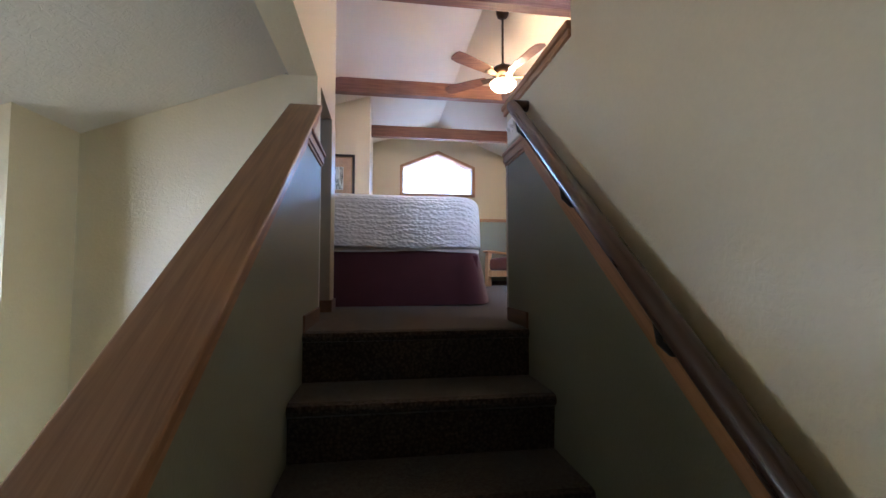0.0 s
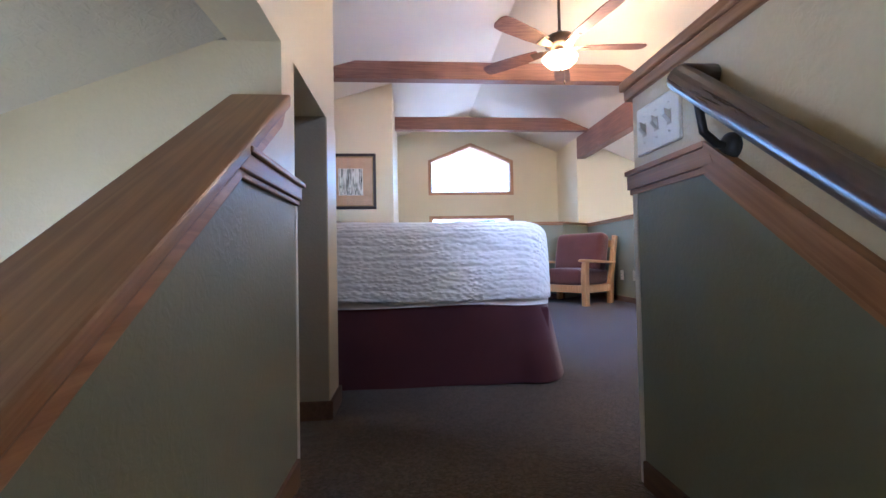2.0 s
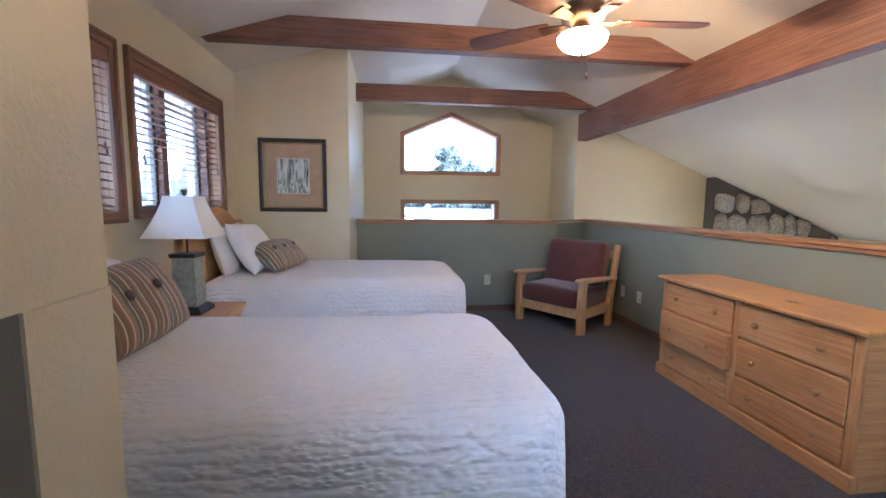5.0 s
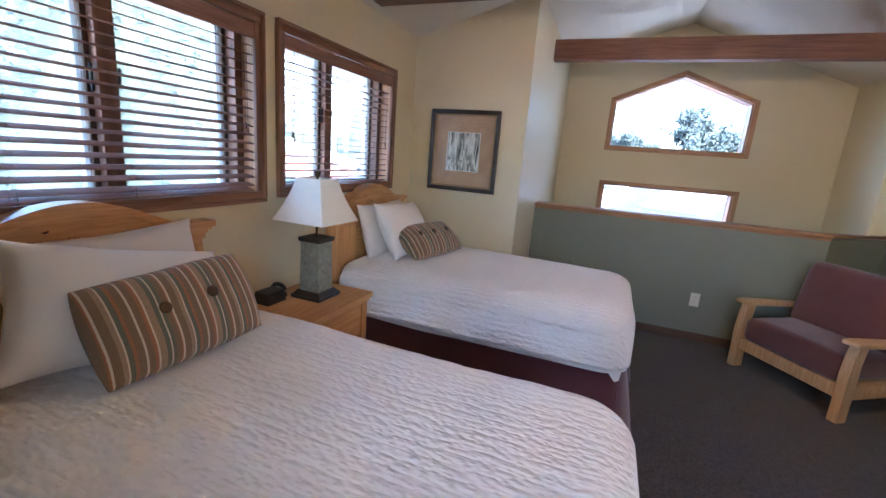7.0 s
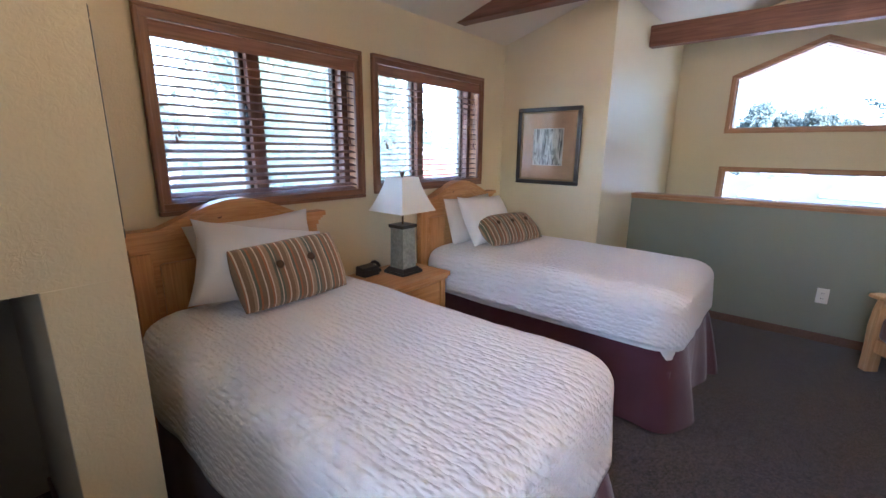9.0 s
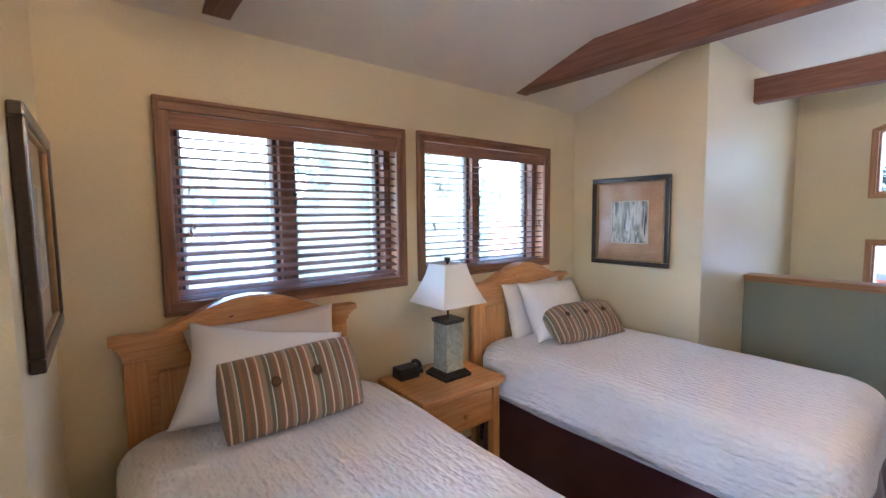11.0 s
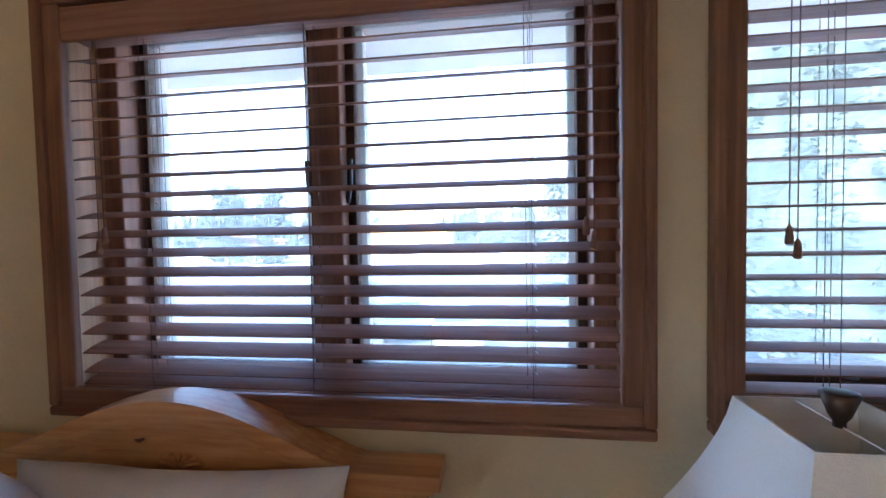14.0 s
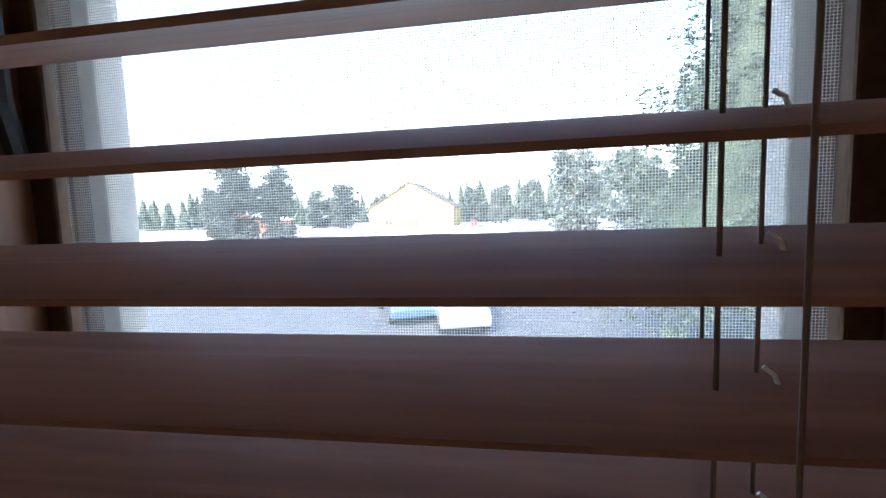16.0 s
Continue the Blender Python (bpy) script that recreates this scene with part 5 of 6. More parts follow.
# ---- dresser ----
def dresser():
    d = thing("dresser", "honey pine dresser with six drawers, one slightly open", "dresser")
    x0, x1, y0, y1, zt = 2.232, 2.655, 3.50, 4.785, 0.712
    part("top", box(x0 - 0.03, x1 + 0.01, y0 - 0.03, y1 + 0.03, zt - 0.026, zt, 0.008), M_PINE, d)
    part("body", box(x0 + 0.018, x1, y0, y1, 0.0, zt - 0.027, 0.003), M_PINEX, d)
    for a in (y0, (y0 + y1) / 2 - 0.02, y1 - 0.04):
        part("stile", box(x0, x0 + 0.02, a, a + 0.04, 0.085, zt - 0.03, 0.003), M_PINEZ, d)
    part("plinth", box(x0 - 0.014, x0 + 0.02, y0 - 0.014, y1 + 0.014, 0.0, 0.085, 0.006), M_PINE, d)
    part("plinth_side", box(x0 + 0.021, x1, y0 - 0.014, y0 - 0.001, 0.0, 0.085, 0.004), M_PINEX, d)
    rows = [(0.095, 0.265), (0.275, 0.475), (0.485, 0.672)]
    for ci, (a, b) in enumerate(((y0 + 0.043, (y0 + y1) / 2 - 0.023), ((y0 + y1) / 2 + 0.023, y1 - 0.043))):
        for ri, (za, zb) in enumerate(rows):
            pull = 0.035 if (ci == 1 and ri == 1) else 0.0
            dr = part("drawer", box(x0 - 0.006 - pull, x0 + 0.016, a, b, za, zb, 0.007), M_PINE, d)
            for f in (0.2, 0.8):
                kn = lathe([(0.006, 0.0), (0.006, 0.008), (0.013, 0.014), (0.0155, 0.02), (0.012, 0.026), (0.004, 0.028)], 16)
                bmesh.ops.rotate(kn, verts=kn.verts, cent=(0, 0, 0), matrix=Matrix.Rotation(radians(-90), 3, 'Y'))
                bmesh.ops.translate(kn, verts=kn.verts, vec=(x0 - 0.005 - pull, a + (b - a) * f, (za + zb) / 2))
                part("knob", kn, M_BRASS, dr, "small brass knob", smooth=True)
    return d


dresser()


# ---- waste bin ----
wb = thing("waste_bin", "small brown waste bin with a crumpled white liner", "bin", at=Matrix.Translation((2.50, 3.33, 0)))
part("bucket", lathe([(0.085, 0.0), (0.11, 0.26), (0.113, 0.27), (0.107, 0.27), (0.083, 0.012)], 28), M_BIN, wb, smooth=True)
bm = bmesh.new()
rings = []
for i, (r, z) in enumerate(((0.095, 0.15), (0.116, 0.20), (0.12, 0.272), (0.112, 0.285), (0.10, 0.25), (0.08, 0.05))):
    rings.append([bm.verts.new(((r + 0.008 * noise.noise(Vector((math.cos(a) * 4, math.sin(a) * 4, i)))) * math.cos(a), (r + 0.008 * noise.noise(Vector((math.cos(a) * 4, math.sin(a) * 4, i)))) * math.sin(a), z + 0.02 * noise.noise(Vector((math.cos(a) * 3, math.sin(a) * 3, i + 9))))) for a in [2 * math.pi * k / 36 for k in range(36)]])
for a, b in zip(rings, rings[1:]):
    for k in range(36):
        bm.faces.new((a[k], a[(k + 1) % 36], b[(k + 1) % 36], b[k]))
part("liner", bm, M_LINER, wb, "crumpled white plastic liner", smooth=True)


# ---- armchair ----
def armchair():
    """Local frame: x to the sitter's right side seen from the front, front towards -y."""
    fx, fy = (1.627 + 2.02) / 2, (6.214 + 5.64) / 2
    ang = math.atan2(5.64 - 6.214, 2.02 - 1.627)
    ch = thing("armchair", "pine framed armchair with maroon velour cushions in the corner", "armchair", at=Matrix.Translation((fx, fy, 0)) @ Matrix.Rotation(ang, 4, 'Z'))
    W = 0.35
    for s in (-1, 1):
        x = s * W
        # front leg, swept outwards to the arm
        prof = [(-0.005, 0.0), (0.075, 0.0), (0.075, 0.20), (0.070, 0.38), (0.085, 0.49), (0.015, 0.49), (-0.002, 0.42), (-0.012, 0.30), (-0.005, 0.18)]
        part("front_leg", prism(prof, 0, x - 0.028, x + 0.028, bevel=0.006), M_CHAIRW, ch)
        part("back_leg", prism([(0.50, 0.0), (0.565, 0.0), (0.60, 0.35), (0.70, 0.79), (0.645, 0.80), (0.54, 0.36), (0.50, 0.2)], 0, x - 0.024, x + 0.024, bevel=0.006), M_CHAIRW, ch)
        part("arm", prism([(-0.035, 0.497), (0.0, 0.49), (0.60, 0.468), (0.61, 0.49), (0.02, 0.525), (-0.03, 0.52)], 0, x - 0.045, x + 0.045, bevel=0.008), M_CHAIRW, ch)
        part("side_rail", box(x - 0.016, x + 0.016, 0.07, 0.53, 0.15, 0.235, 0.005), M_CHAIRW, ch)
    part("front_rail", box(-W + 0.027, W - 0.027, 0.012, 0.045, 0.15, 0.235, 0.005), M_CHAIRW, ch)
    part("back_rail", box(-W + 0.025, W - 0.025, 0.53, 0.56, 0.16, 0.235, 0.005), M_CHAIRW, ch)
    part("top_rail", box(-W + 0.025, W - 0.025, 0.655, 0.69, 0.66, 0.74, 0.005), M_CHAIRW, ch)
    part("seat_board", box(-W + 0.03, W - 0.03, 0.05, 0.53, 0.205, 0.225, 0.003), M_CHAIRW, ch)
    bm = box(-W + 0.035, W - 0.035, -0.005, 0.58, 0.232, 0.40, 0.045, 5)
    bmesh.ops.subdivide_edges(bm, edges=[e for e in bm.edges if e.calc_length() > 0.2], cuts=7, use_grid_fill=True)
    for v in bm.verts:
        v.co += Vector((0, 0, 0.022 * max(0, 1 - (v.co.x / W) ** 2) * (1 if v.co.z > 0.33 else 0))) + 0.006 * noise.noise_vector(v.co * 7)
    part("seat_cushion", bm, M_VELOUR, ch, "maroon velour seat cushion", smooth=True)
    bm = box(-W + 0.030, W - 0.030, -0.03, 0.15, 0.0, 0.47, 0.06, 5)
    bmesh.ops.subdivide_edges(bm, edges=[e for e in bm.edges if e.calc_length() > 0.2], cuts=7, use_grid_fill=True)
    for v in bm.verts:
        v.co += Vector((0, -0.03 * max(0, 1 - (v.co.x / W) ** 2) * max(0, 1 - ((v.co.z - 0.2) / 0.25) ** 2) * (1 if v.co.y < 0.07 else 0), 0)) + 0.006 * noise.noise_vector(v.co * 7 + Vector((3, 1, 2)))
    bmesh.ops.transform(bm, matrix=Matrix.Translation((0, 0.385, 0.385)) @ Matrix.Rotation(radians(-13), 4, 'X'), verts=bm.verts)
    part("back_cushion", bm, M_VELOUR, ch, "maroon velour back cushion", smooth=True)
    return ch


armchair()


# ---- ceiling fan ----
def ceiling_fan(cx, cy):
    f = thing("ceiling_fan", "bronze ceiling fan with dark wooden blades and lit amber bowl", "ceiling fan", at=Matrix.Translation((cx, cy, 0)))
    zc = ceil_z(cx)
    part("canopy", lathe([(0.02, -0.085), (0.045, -0.075), (0.062, -0.04), (0.066, 0.01)], 24, at=(0, 0, zc - 0.01)), M_BRONZE, f, smooth=True)
    part("downrod", tube([(0, 0, zc - 0.06), (0, 0, 2.20)], 0.011, 12), M_BRONZE, f, smooth=True)
    part("motor", lathe([(0.02, 0.0), (0.05, 0.006), (0.105, 0.03), (0.115, 0.06), (0.10, 0.095), (0.04, 0.115), (0.016, 0.15)], 28, at=(0, 0, 2.085)), M_BRONZE, f, smooth=True)
    part("light_fitter", lathe([(0.055, 0.0), (0.06, 0.02), (0.045, 0.055)], 24, at=(0, 0, 2.035)), M_BRONZE, f, smooth=True)
    part("glass_bowl", lathe([(0.01, 0.0), (0.05, 0.005), (0.09, 0.022), (0.118, 0.05), (0.124, 0.075), (0.115, 0.085)], 32, at=(0, 0, 1.955)), M_GLOW, f, "glowing amber glass bowl", smooth=True)
    part("bowl_finial", lathe([(0.003, -0.016), (0.008, -0.01), (0.008, 0.0)], 12, at=(0, 0, 1.955)), M_BRONZE, f, smooth=True)
    part("pull_chain", tube([(0.03, 0, 2.03), (0.03, 0.0, 1.86)], 0.0015, 6), M_BRONZE, f)
    part("pull_fob", lathe([(0.003, 0.03), (0.006, 0.02), (0.007, 0.005), (0.004, 0.0)], 10, at=(0.03, 0, 1.83)), M_BRONZE, f, smooth=True)
    for k in range(5):
        a = radians(72 * k - 4)
        R = Matrix.Rotation(a, 4, 'Z') @ Matrix.Rotation(radians(11), 4, 'X')
        bm = bmesh.new()
        pts = [(0.17, -0.045), (0.30, -0.058), (0.55, -0.066), (0.615, -0.058), (0.635, -0.03), (0.635, 0.03), (0.615, 0.058), (0.55, 0.066), (0.30, 0.058), (0.17, 0.045)]
        prism(pts, 2, -0.004, 0.004, bm=bm)
        bmesh.ops.transform(bm, matrix=Matrix.Translation((0, 0, 2.105)) @ R, verts=bm.verts)
        bl = part("blade", bm, M_BEAM, f)
        bm = bmesh.new()
        prism([(0.09, -0.018), (0.16, -0.03), (0.22, -0.035), (0.22, 0.035), (0.16, 0.03), (0.09, 0.018)], 2, -0.011, -0.005, bm=bm)
        bmesh.ops.transform(bm, matrix=Matrix.Translation((0, 0, 2.105)) @ R, verts=bm.verts)
        part("blade_iron", bm, M_BRONZE, bl)
    return f


FAN = (1.285, 4.19)
ceiling_fan(*FAN)
for dz, w in ((2.06, 3.2),):
    pl = bpy.data.lights.new("fan_bulb", 'POINT')
    pl.energy, pl.color, pl.shadow_soft_size = w, (1.0, 0.62, 0.30), 0.04
    ob = new("fan_bulb", pl)
    ob.location = (FAN[0] + 0.085, FAN[1] - 0.02, 2.075)


# ---- outside ----
GZ = -2.85
M_SNOW = mat("snow", (0.80, 0.82, 0.86), 0.7, var=0.06, scale=0.6, bump=0.4, bscale=14)
M_ASPHALT = mat("asphalt", (0.06, 0.062, 0.066), 0.7, var=0.25, scale=0.5, bump=0.3, bscale=60)
M_NEEDLE = mat("conifer_needles", (0.046, 0.060, 0.042), 0.9, spec=0.1, var=0.4, scale=1.2, bscale=20)
# needle colour paled towards blue-grey to stand for distance haze
M_PINELEAF = mat("hazed_pine_needles", (0.105, 0.125, 0.110), 0.9, spec=0.1, var=0.35, scale=1.2, bscale=20)
M_BARK = mat("bark", (0.10, 0.07, 0.05), 0.9, var=0.3, scale=5, bscale=40)
M_YELLOW = mat("house_yellow", (0.34, 0.24, 0.075), 0.8, var=0.1, scale=1, bscale=30)
M_ORANGE = mat("house_rust", (0.27, 0.085, 0.04), 0.8, var=0.15, scale=1, bscale=30)
M_ROOF = mat("roof_shingle", (0.085, 0.075, 0.07), 0.85, var=0.3, scale=2, bscale=30)
M_GREYROOF = mat("grey_roof", (0.11, 0.11, 0.115), 0.8, var=0.2, scale=2, bscale=30)
M_RED = mat("sign_red", (0.55, 0.03, 0.03), 0.5, var=0.05, bscale=50)
M_BLUE = mat("car_blue", (0.06, 0.12, 0.22), 0.3, var=0.05, bscale=50, coat=0.6)
M_GREYCAR = mat("car_silver", (0.36, 0.38, 0.40), 0.3, metal=0.4, var=0.05, bscale=50, coat=0.6)
M_TYRE = mat("tyre", (0.02, 0.02, 0.02), 0.8, var=0.1, bscale=60)
M_DARKGLASS = mat("car_glass", (0.03, 0.04, 0.05), 0.1, var=0.02, bscale=60)


def ground_mat():
    """Old snow with bare wet earth showing through in patches."""
    m = mat("snowy_ground", (0.78, 0.80, 0.84), 0.75, var=0.05, scale=0.4, bump=0.4, bscale=9)
    N, L = m.node_tree.nodes, m.node_tree.links
    b = N["Principled BSDF"]
    src = b.inputs["Base Color"].links[0].from_socket
    tc = N.new("ShaderNodeTexCoord"); n = N.new("ShaderNodeTexNoise"); n.inputs["Scale"].default_value = 0.11; n.inputs["Detail"].default_value = 5
    L.new(tc.outputs["Object"], n.inputs["Vector"])
    r = N.new("ShaderNodeMapRange"); r.inputs[1].default_value = 0.50; r.inputs[2].default_value = 0.56; L.new(n.outputs["Fac"], r.inputs[0])
    mx = N.new("ShaderNodeMix"); mx.data_type = 'RGBA'; mx.inputs[7].default_value = (0.12, 0.11, 0.09, 1)
    L.new(r.outputs[0], mx.inputs[0]); L.new(src, mx.inputs[6]); L.new(mx.outputs[2], b.inputs["Base Color"])
    return m


bm = bmesh.new()
bmesh.ops.create_grid(bm, x_segments=40, y_segments=40, size=900)
bmesh.ops.translate(bm, verts=bm.verts, vec=(0, 0, GZ))
structure("ground", bm, ground_mat())
structure("road", box(-52, -40, -300, 300, GZ, GZ + 0.03), M_ASPHALT)
structure("parking_lot", prism([(-38, -28), (-13, -24), (-13, 16), (-38, 20)], 2, GZ, GZ + 0.04), M_ASPHALT)
structure("driveway", box(-13.2, -5, -2.5, 3.0, GZ, GZ + 0.05), M_ASPHALT)


def conifer(x, y, h, w, seed, fine=1.0, name="conifer_tree", label="tall dark green conifer with ragged drooping boughs"):
    rnd = random.Random(seed)
    t = thing(name, label, "tree", "conifers", at=Matrix.Translation((x, y, GZ)))
    part("trunk", lathe([(0.022 * h, 0.0), (0.016 * h, 0.3 * h), (0.009 * h, 0.7 * h), (0.002 * h, 0.99 * h)], 8), M_BARK, t)
    bm = bmesh.new()
    z = 0.10 * h
    while z < h * 0.99:
        f = (z / h - 0.10) / 0.9
        reach = w * (1 - f) ** 0.85 * rnd.uniform(0.75, 1.1) + 0.05
        nb = max(6, int(15 * (1 - f)) + 6)
        for k in range(nb):
            a = rnd.uniform(0, 2 * math.pi)
            L = reach * rnd.uniform(0.65, 1.1)
            d = Vector((math.cos(a), math.sin(a), 0))
            s = Vector((-d.y, d.x, 0))
            steps = 4 if fine == 1.0 else 8
            reps = 3 if fine == 1.0 else (7 if fine > 0.4 else 22)
            for q in range(steps):
                for rep in range(reps):
                    r = L * (q + rnd.uniform(0.3, 1.0)) / steps
                    c = d * r + Vector((0, 0, z + rnd.uniform(-0.01, 0.02) * h - 0.18 * r + 0.04 * h * (1 - f) * rnd.random()))
                    u = (s * rnd.uniform(-1, 1) + d * rnd.uniform(-0.4, 1)).normalized() * 0.040 * h * fine * rnd.uniform(0.5, 1.2)
                    v = Vector((rnd.uniform(-1, 1), rnd.uniform(-1, 1), rnd.uniform(-1.2, 0.2))).normalized() * 0.03 * h * fine * rnd.uniform(0.5, 1.2)
                    p = [bm.verts.new(c), bm.verts.new(c + u * 0.6 + v * 0.4), bm.verts.new(c + u), bm.verts.new(c + u * 0.4 - v * 0.5)]
                    bm.faces.new(p)
        z += 0.028 * h * rnd.uniform(0.7, 1.2)
    # dense inner boughs
    steps = 18
    rings = []
    for i in range(13):
        f = i / 12
        rings.append([bm.verts.new((math.cos(a) * r, math.sin(a) * r, h * (0.12 + 0.86 * f) - 0.10 * r)) for a, r in [(2 * math.pi * k / steps, 0.05 + w * (0.5 if fine == 1.0 else 0.66) * (1 - f) ** 0.9 * rnd.uniform(0.75, 1.15)) for k in range(steps)]])
    for ra, rb in zip(rings, rings[1:]):
        for k in range(steps):
            bm.faces.new((ra[k], ra[(k + 1) % steps], rb[(k + 1) % steps], rb[k]))
    part("crown", bm, M_NEEDLE, t)
    return t


def far_woods(name, spots, seed):
    """A distant belt of conifers, too many to count."""
    rnd = random.Random(seed)
    bm = bmesh.new()
    for x, y in spots:
        h = rnd.uniform(7, 15)
        w = h * rnd.uniform(0.2, 0.32)
        ph = rnd.random() * 6
        levels = 7
        for i in range(levels):
            z0 = GZ + h * (0.06 + 0.94 * i / levels)
            z1 = GZ + h * min(1.0, 0.06 + 0.94 * (i + 1.7) / levels)
            r = w * (1 - i / levels) * rnd.uniform(0.8, 1.15)
            tip = bm.verts.new((x + rnd.uniform(-0.2, 0.2), y + rnd.uniform(-0.2, 0.2), z1))
            ring = [bm.verts.new((x + math.cos(ph + 2 * math.pi * k / 9) * r * rnd.uniform(0.6, 1.2), y + math.sin(ph + 2 * math.pi * k / 9) * r * rnd.uniform(0.6, 1.2), z0 - rnd.uniform(0, 0.05) * h)) for k in range(9)]
            for k in range(9):
                bm.faces.new((ring[k], ring[(k + 1) % 9], tip))
    return solid(name, bm, M_NEEDLE, "distant belt of dark green conifers on the skyline", "woods", kind="stuff")


# trees seen from the bedroom windows
conifer(-13.0, 11.6, 18.0, 6.2, 3, 0.3)

TREES = [(-60, 12.8, 15, 3.6), (-58, -36, 15, 3.8), (-62, -31, 14, 3.4), (-66, -44, 12, 3.2), (-78, 24, 17, 4.6), (-84, 30, 16, 4.4), (-120, 2, 13, 4), (-124, 10, 14, 4), (-118, 18, 15, 4.4), (-128, -6, 13, 4), (-122, -44, 16, 5), (-126, -54, 15, 5), (-120, -66, 17, 5), (-130, 30, 17, 5), (-126, 44, 18, 5.4), (-118, -32, 11, 4), (-90, 46, 16, 5), (-128, -78, 17, 5), (-100, -60, 14, 4.5), (-125, 60, 18, 5)]


def round_pine(x, y, h, w, seed):
    """A broad old pine: a trunk, rising limbs, and many needle clumps along them in an uneven dome."""
    rnd = random.Random(seed)
    t = thing("pine_tree", "broad pine, its needles paled as by haze, with an uneven rounded crown", "tree", "pines", at=Matrix.Translation((x, y, GZ)))
    part("trunk", lathe([(0.028 * h, 0.0), (0.020 * h, 0.35 * h), (0.010 * h, 0.7 * h), (0.003 * h, 0.93 * h)], 9), M_BARK, t)
    limbs, bm = bmesh.new(), bmesh.new()
    for k in range(46):
        f = rnd.uniform(0.05, 0.97)
        a = rnd.uniform(0, 2 * math.pi)
        reach = w * math.sqrt(max(0.03, 1 - ((f - 0.42) / 0.60) ** 2)) * rnd.uniform(0.6, 1.08)
        z0 = h * f * 0.9
        tip = Vector((math.cos(a) * reach, math.sin(a) * reach, h * f + 0.02 * h * rnd.uniform(-1, 1.5)))
        tube([(0, 0, z0 * 0.9), (tip.x * 0.5, tip.y * 0.5, (z0 * 0.9 + tip.z) / 2 - 0.01 * h), tuple(tip)], 0.005 * h, 5, limbs)
        for c in range(9):
            g = rnd.uniform(0.35, 1.05)
            cen = Vector((tip.x * g, tip.y * g, z0 * 0.9 + (tip.z - z0 * 0.9) * g)) + Vector((rnd.gauss(0, 1), rnd.gauss(0, 1), rnd.gauss(0, 0.7))) * 0.035 * h
            for q in range(16):
                o = Vector((rnd.gauss(0, 1), rnd.gauss(0, 1), rnd.gauss(0.1, 0.7))) * 0.030 * h
                u = Vector((rnd.gauss(0, 1), rnd.gauss(0, 1), rnd.gauss(0.3, 1))).normalized() * 0.026 * h
                v = u.orthogonal().normalized() * 0.013 * h
                bm.faces.new([bm.verts.new(cen + o + e) for e in (-u, v, u, -v)])
    part("limbs", limbs, M_BARK, t)
    part("crown", bm, M_PINELEAF, t)
    return t


for i, (x, y, h, w) in enumerate(TREES):
    round_pine(x, y, h * 0.82, w * 0.9, 20 + i)
# trees beyond the gable
for i, (x, y, h, w) in enumerate([(8.1, 60, 11.4, 3.1), (12.0, 61, 10.0, 2.6), (1.7, 60, 8.6, 1.8), (-0.9, 62, 8.2, 1.5), (-3.2, 60, 9.3, 1.7), (4.2, 66, 7.6, 1.9), (16.5, 60, 11.0, 3.0), (-7.5, 62, 9.0, 2.2), (-13, 60, 10.5, 2.8), (-20, 58, 10.5, 3.0), (22, 62, 10.0, 3.0)]):
    round_pine(x, y, h, w, 60 + i)


wr = random.Random(77)
far_woods("far_woods", [(-wr.uniform(135, 175), wr.uniform(-190, 190)) for i in range(210)] + [(wr.uniform(-90, -24), wr.uniform(66, 95)) for i in range(50)], 5)


def house(x, y, w, d, h, roof_h, rot, wall_m, label, snow=True, roof_m=M_ROOF):
    hs = thing("house", label, "house", at=Matrix.Translation((x, y, GZ)) @ Matrix.Rotation(radians(rot), 4, 'Z'))
    part("wall", prism([(-w / 2, 0), (w / 2, 0), (w / 2, h), (0, h + roof_h), (-w / 2, h)], 1, -d / 2, d / 2), wall_m, hs)
    e = 0.5
    k = roof_h / (w / 2)
    for s in (-1, 1):
        rf = part("roof", prism([(s * (w / 2 + e), h - k * e + 0.02), (0, h + roof_h + 0.02), (0, h + roof_h + 0.22), (s * (w / 2 + e), h - k * e + 0.22)], 1, -d / 2 - e, d / 2 + e), M_SNOW if snow else roof_m, hs, "snow-covered roof slope" if snow else "")
    if roof_m is M_GREYROOF:
        for u0, u1, v0, v1 in ((0.25, 0.8, -0.42, -0.05), (0.45, 0.95, 0.10, 0.30), (0.1, 0.35, 0.2, 0.45)):
            for s in (-1, 1):
                a, b = s * u0 * w / 2, s * u1 * w / 2
                part("snow_patch", prism([(a, h + roof_h * (1 - u0) + 0.22), (b, h + roof_h * (1 - u1) + 0.22), (b, h + roof_h * (1 - u1) + 0.34), (a, h + roof_h * (1 - u0) + 0.34)], 1, v0 * d, v1 * d, bevel=0.04), M_SNOW, hs)
    for dx, ww, z0, z1 in ((-w * 0.27, 1.6, 0.9, 2.1), (w * 0.05, 1.0, 0.0, 2.1), (w * 0.28, 1.6, 0.9, 2.1)):
        for s in (-1, 1):
            wi = part("window" if z0 > 0 else "door", box(dx - ww / 2, dx + ww / 2, s * d / 2 - 0.06, s * d / 2 + 0.06, z0, z1, 0.02), M_DARKGLASS if z0 > 0 else M_BARK, hs)
            if z0 > 0:
                part("frame", box(dx - 0.04, dx + 0.04, s * d / 2 - 0.08, s * d / 2 + 0.08, z0, z1), M_WHITE, wi)
    return hs


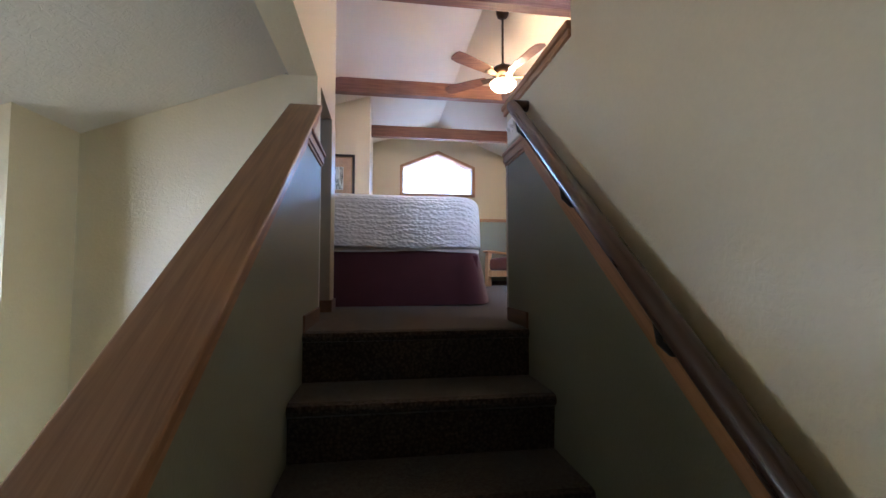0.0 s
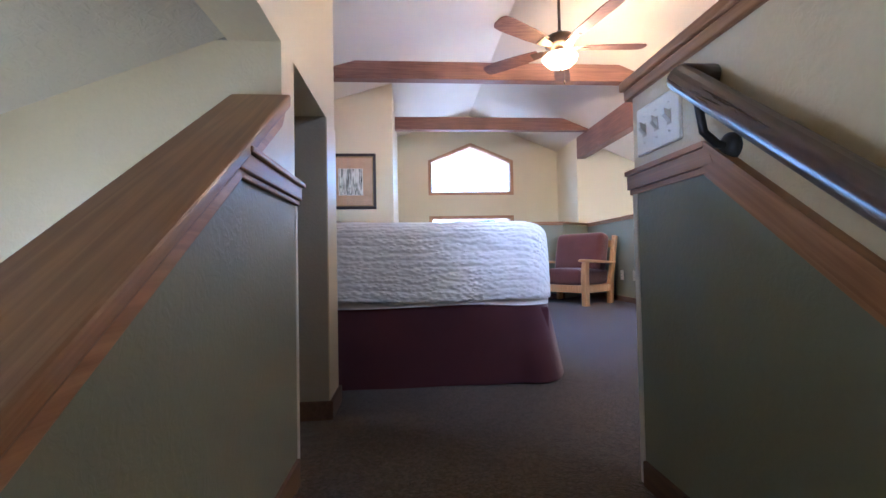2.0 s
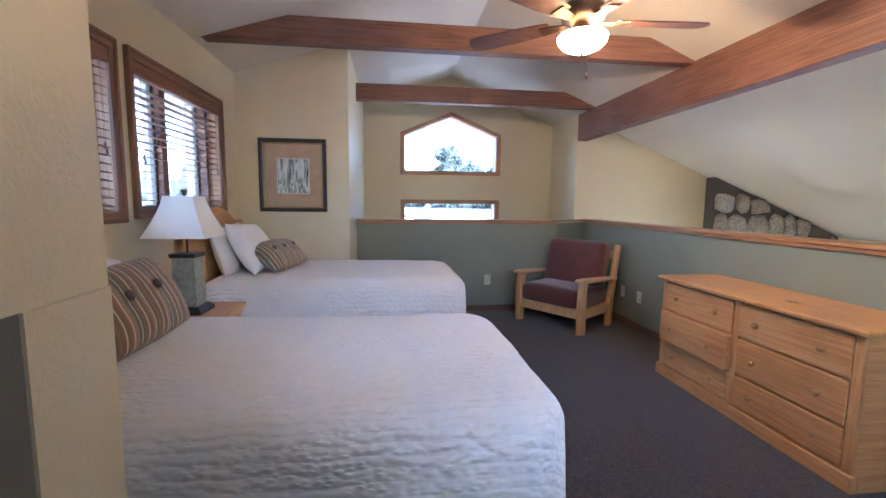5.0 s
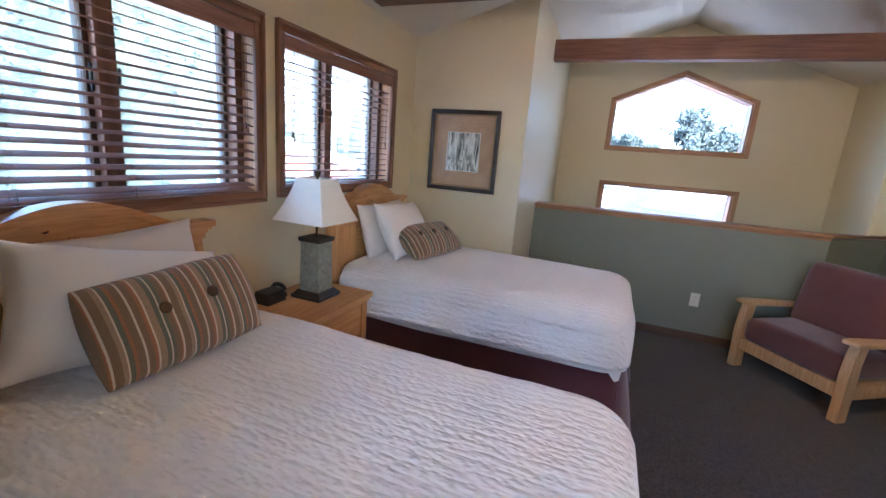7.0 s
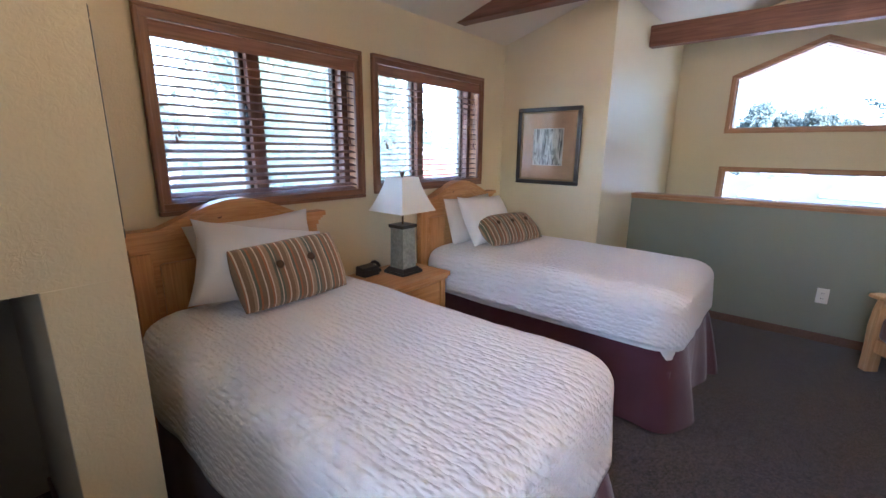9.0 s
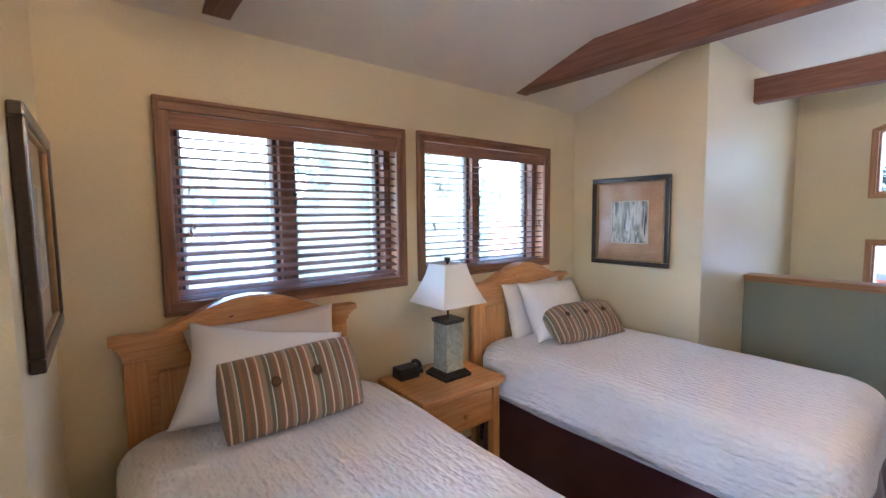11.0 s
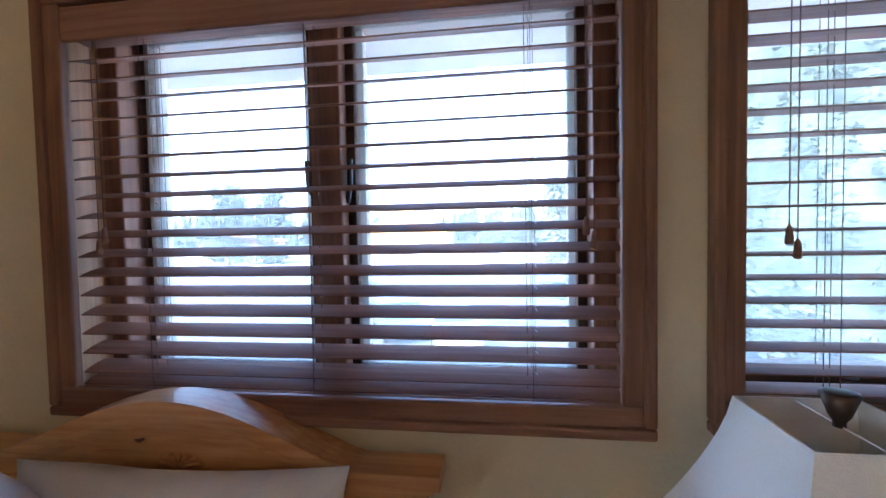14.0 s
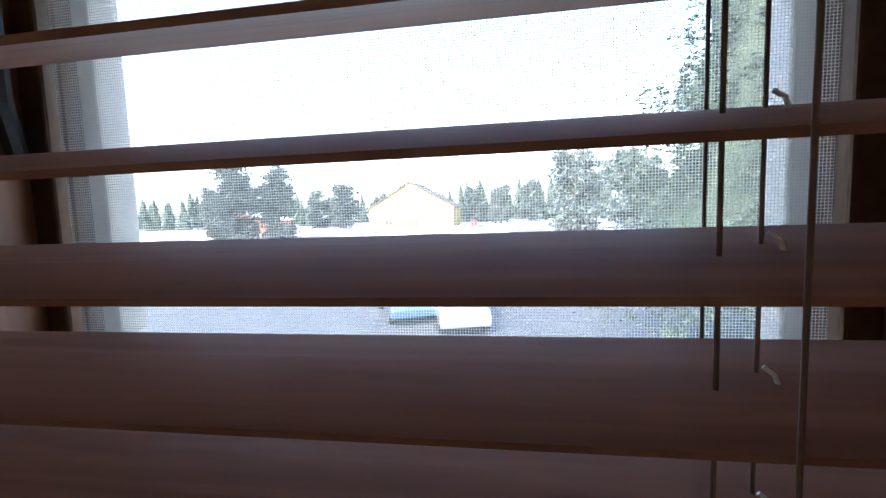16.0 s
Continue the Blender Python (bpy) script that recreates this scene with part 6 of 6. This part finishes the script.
house(-115, -20.5, 22, 16, 5.0, 6.5, 90, M_YELLOW, "yellow single-storey house with a pitched roof", snow=False)
house(-96, -58, 16, 10, 3.2, 2.2, 90, M_ORANGE, "rust-coloured low house with a snowy roof")
house(-24, 27, 14, 10, 3.0, 1.6, 30, M_ORANGE, "rust-coloured neighbouring house with snow on its roof")
house(3.2, 26, 9, 7, 2.2, 1.3, 60, M_ORANGE, "rust-coloured low neighbouring building with snow patches on its roof", snow=False, roof_m=M_GREYROOF)
house(-6, 30, 9, 9, 2.4, 1.6, 0, M_ORANGE, "rust-coloured house with a snowy gable roof")


def car(x, y, rot, body_m, label):
    c = thing("parked_car", label, "car", "parked cars", at=Matrix.Translation((x, y, GZ + 0.05)) @ Matrix.Rotation(radians(rot), 4, 'Z'))
    body = prism([(-2.15, 0.32), (2.15, 0.32), (2.2, 0.62), (2.05, 0.82), (1.15, 0.92), (0.55, 1.40), (-1.05, 1.44), (-1.75, 0.98), (-2.15, 0.9)], 1, -0.86, 0.86, bevel=0.06)
    part("body", body, body_m, c)
    for s in (-1, 1):
        part("side_window", prism([(-1.5, 0.98), (0.95, 0.95), (0.5, 1.32), (-1.0, 1.35)], 1, s * 0.865 - 0.005, s * 0.865 + 0.005), M_DARKGLASS, c)
        for wx in (-1.35, 1.35):
            bm = lathe([(0.05, -0.1), (0.30, -0.1), (0.32, -0.06), (0.32, 0.06), (0.30, 0.1), (0.05, 0.1)], 18)
            bmesh.ops.rotate(bm, verts=bm.verts, cent=(0, 0, 0), matrix=Matrix.Rotation(radians(90), 3, 'X'))
            bmesh.ops.translate(bm, verts=bm.verts, vec=(wx, s * 0.80, 0.30))
            part("wheel", bm, M_TYRE, c)
    part("windscreen", prism([(1.08, 0.95), (0.58, 1.38), (0.60, 1.40), (1.12, 0.96)], 1, -0.74, 0.74), M_DARKGLASS, c)
    return c


car(-17.8, -0.4, 25, M_BLUE, "blue parked car beyond the snow")
car(-16.6, 2.0, 15, M_GREYCAR, "silver parked car with a pale roof")
car(-34, 9.0, 80, M_BLUE, "dark blue parked car by the road")
car(-33, -9.0, 85, M_GREYCAR, "silver parked car by the road")
sg = thing("stop_sign", "red octagonal road sign on a thin post", "road sign", at=Matrix.Translation((-57, -0.5, GZ)))
part("post", tube([(0, 0, 0), (0, 0, 2.2)], 0.05, 8), M_VINYL, sg)
bm = lathe([(0.45, -0.01), (0.45, 0.01)], 8)
bmesh.ops.rotate(bm, verts=bm.verts, cent=(0, 0, 0), matrix=Matrix.Rotation(radians(90), 3, 'Y'))
bmesh.ops.translate(bm, verts=bm.verts, vec=(0.06, 0, 2.4))
part("plate", bm, M_RED, sg)
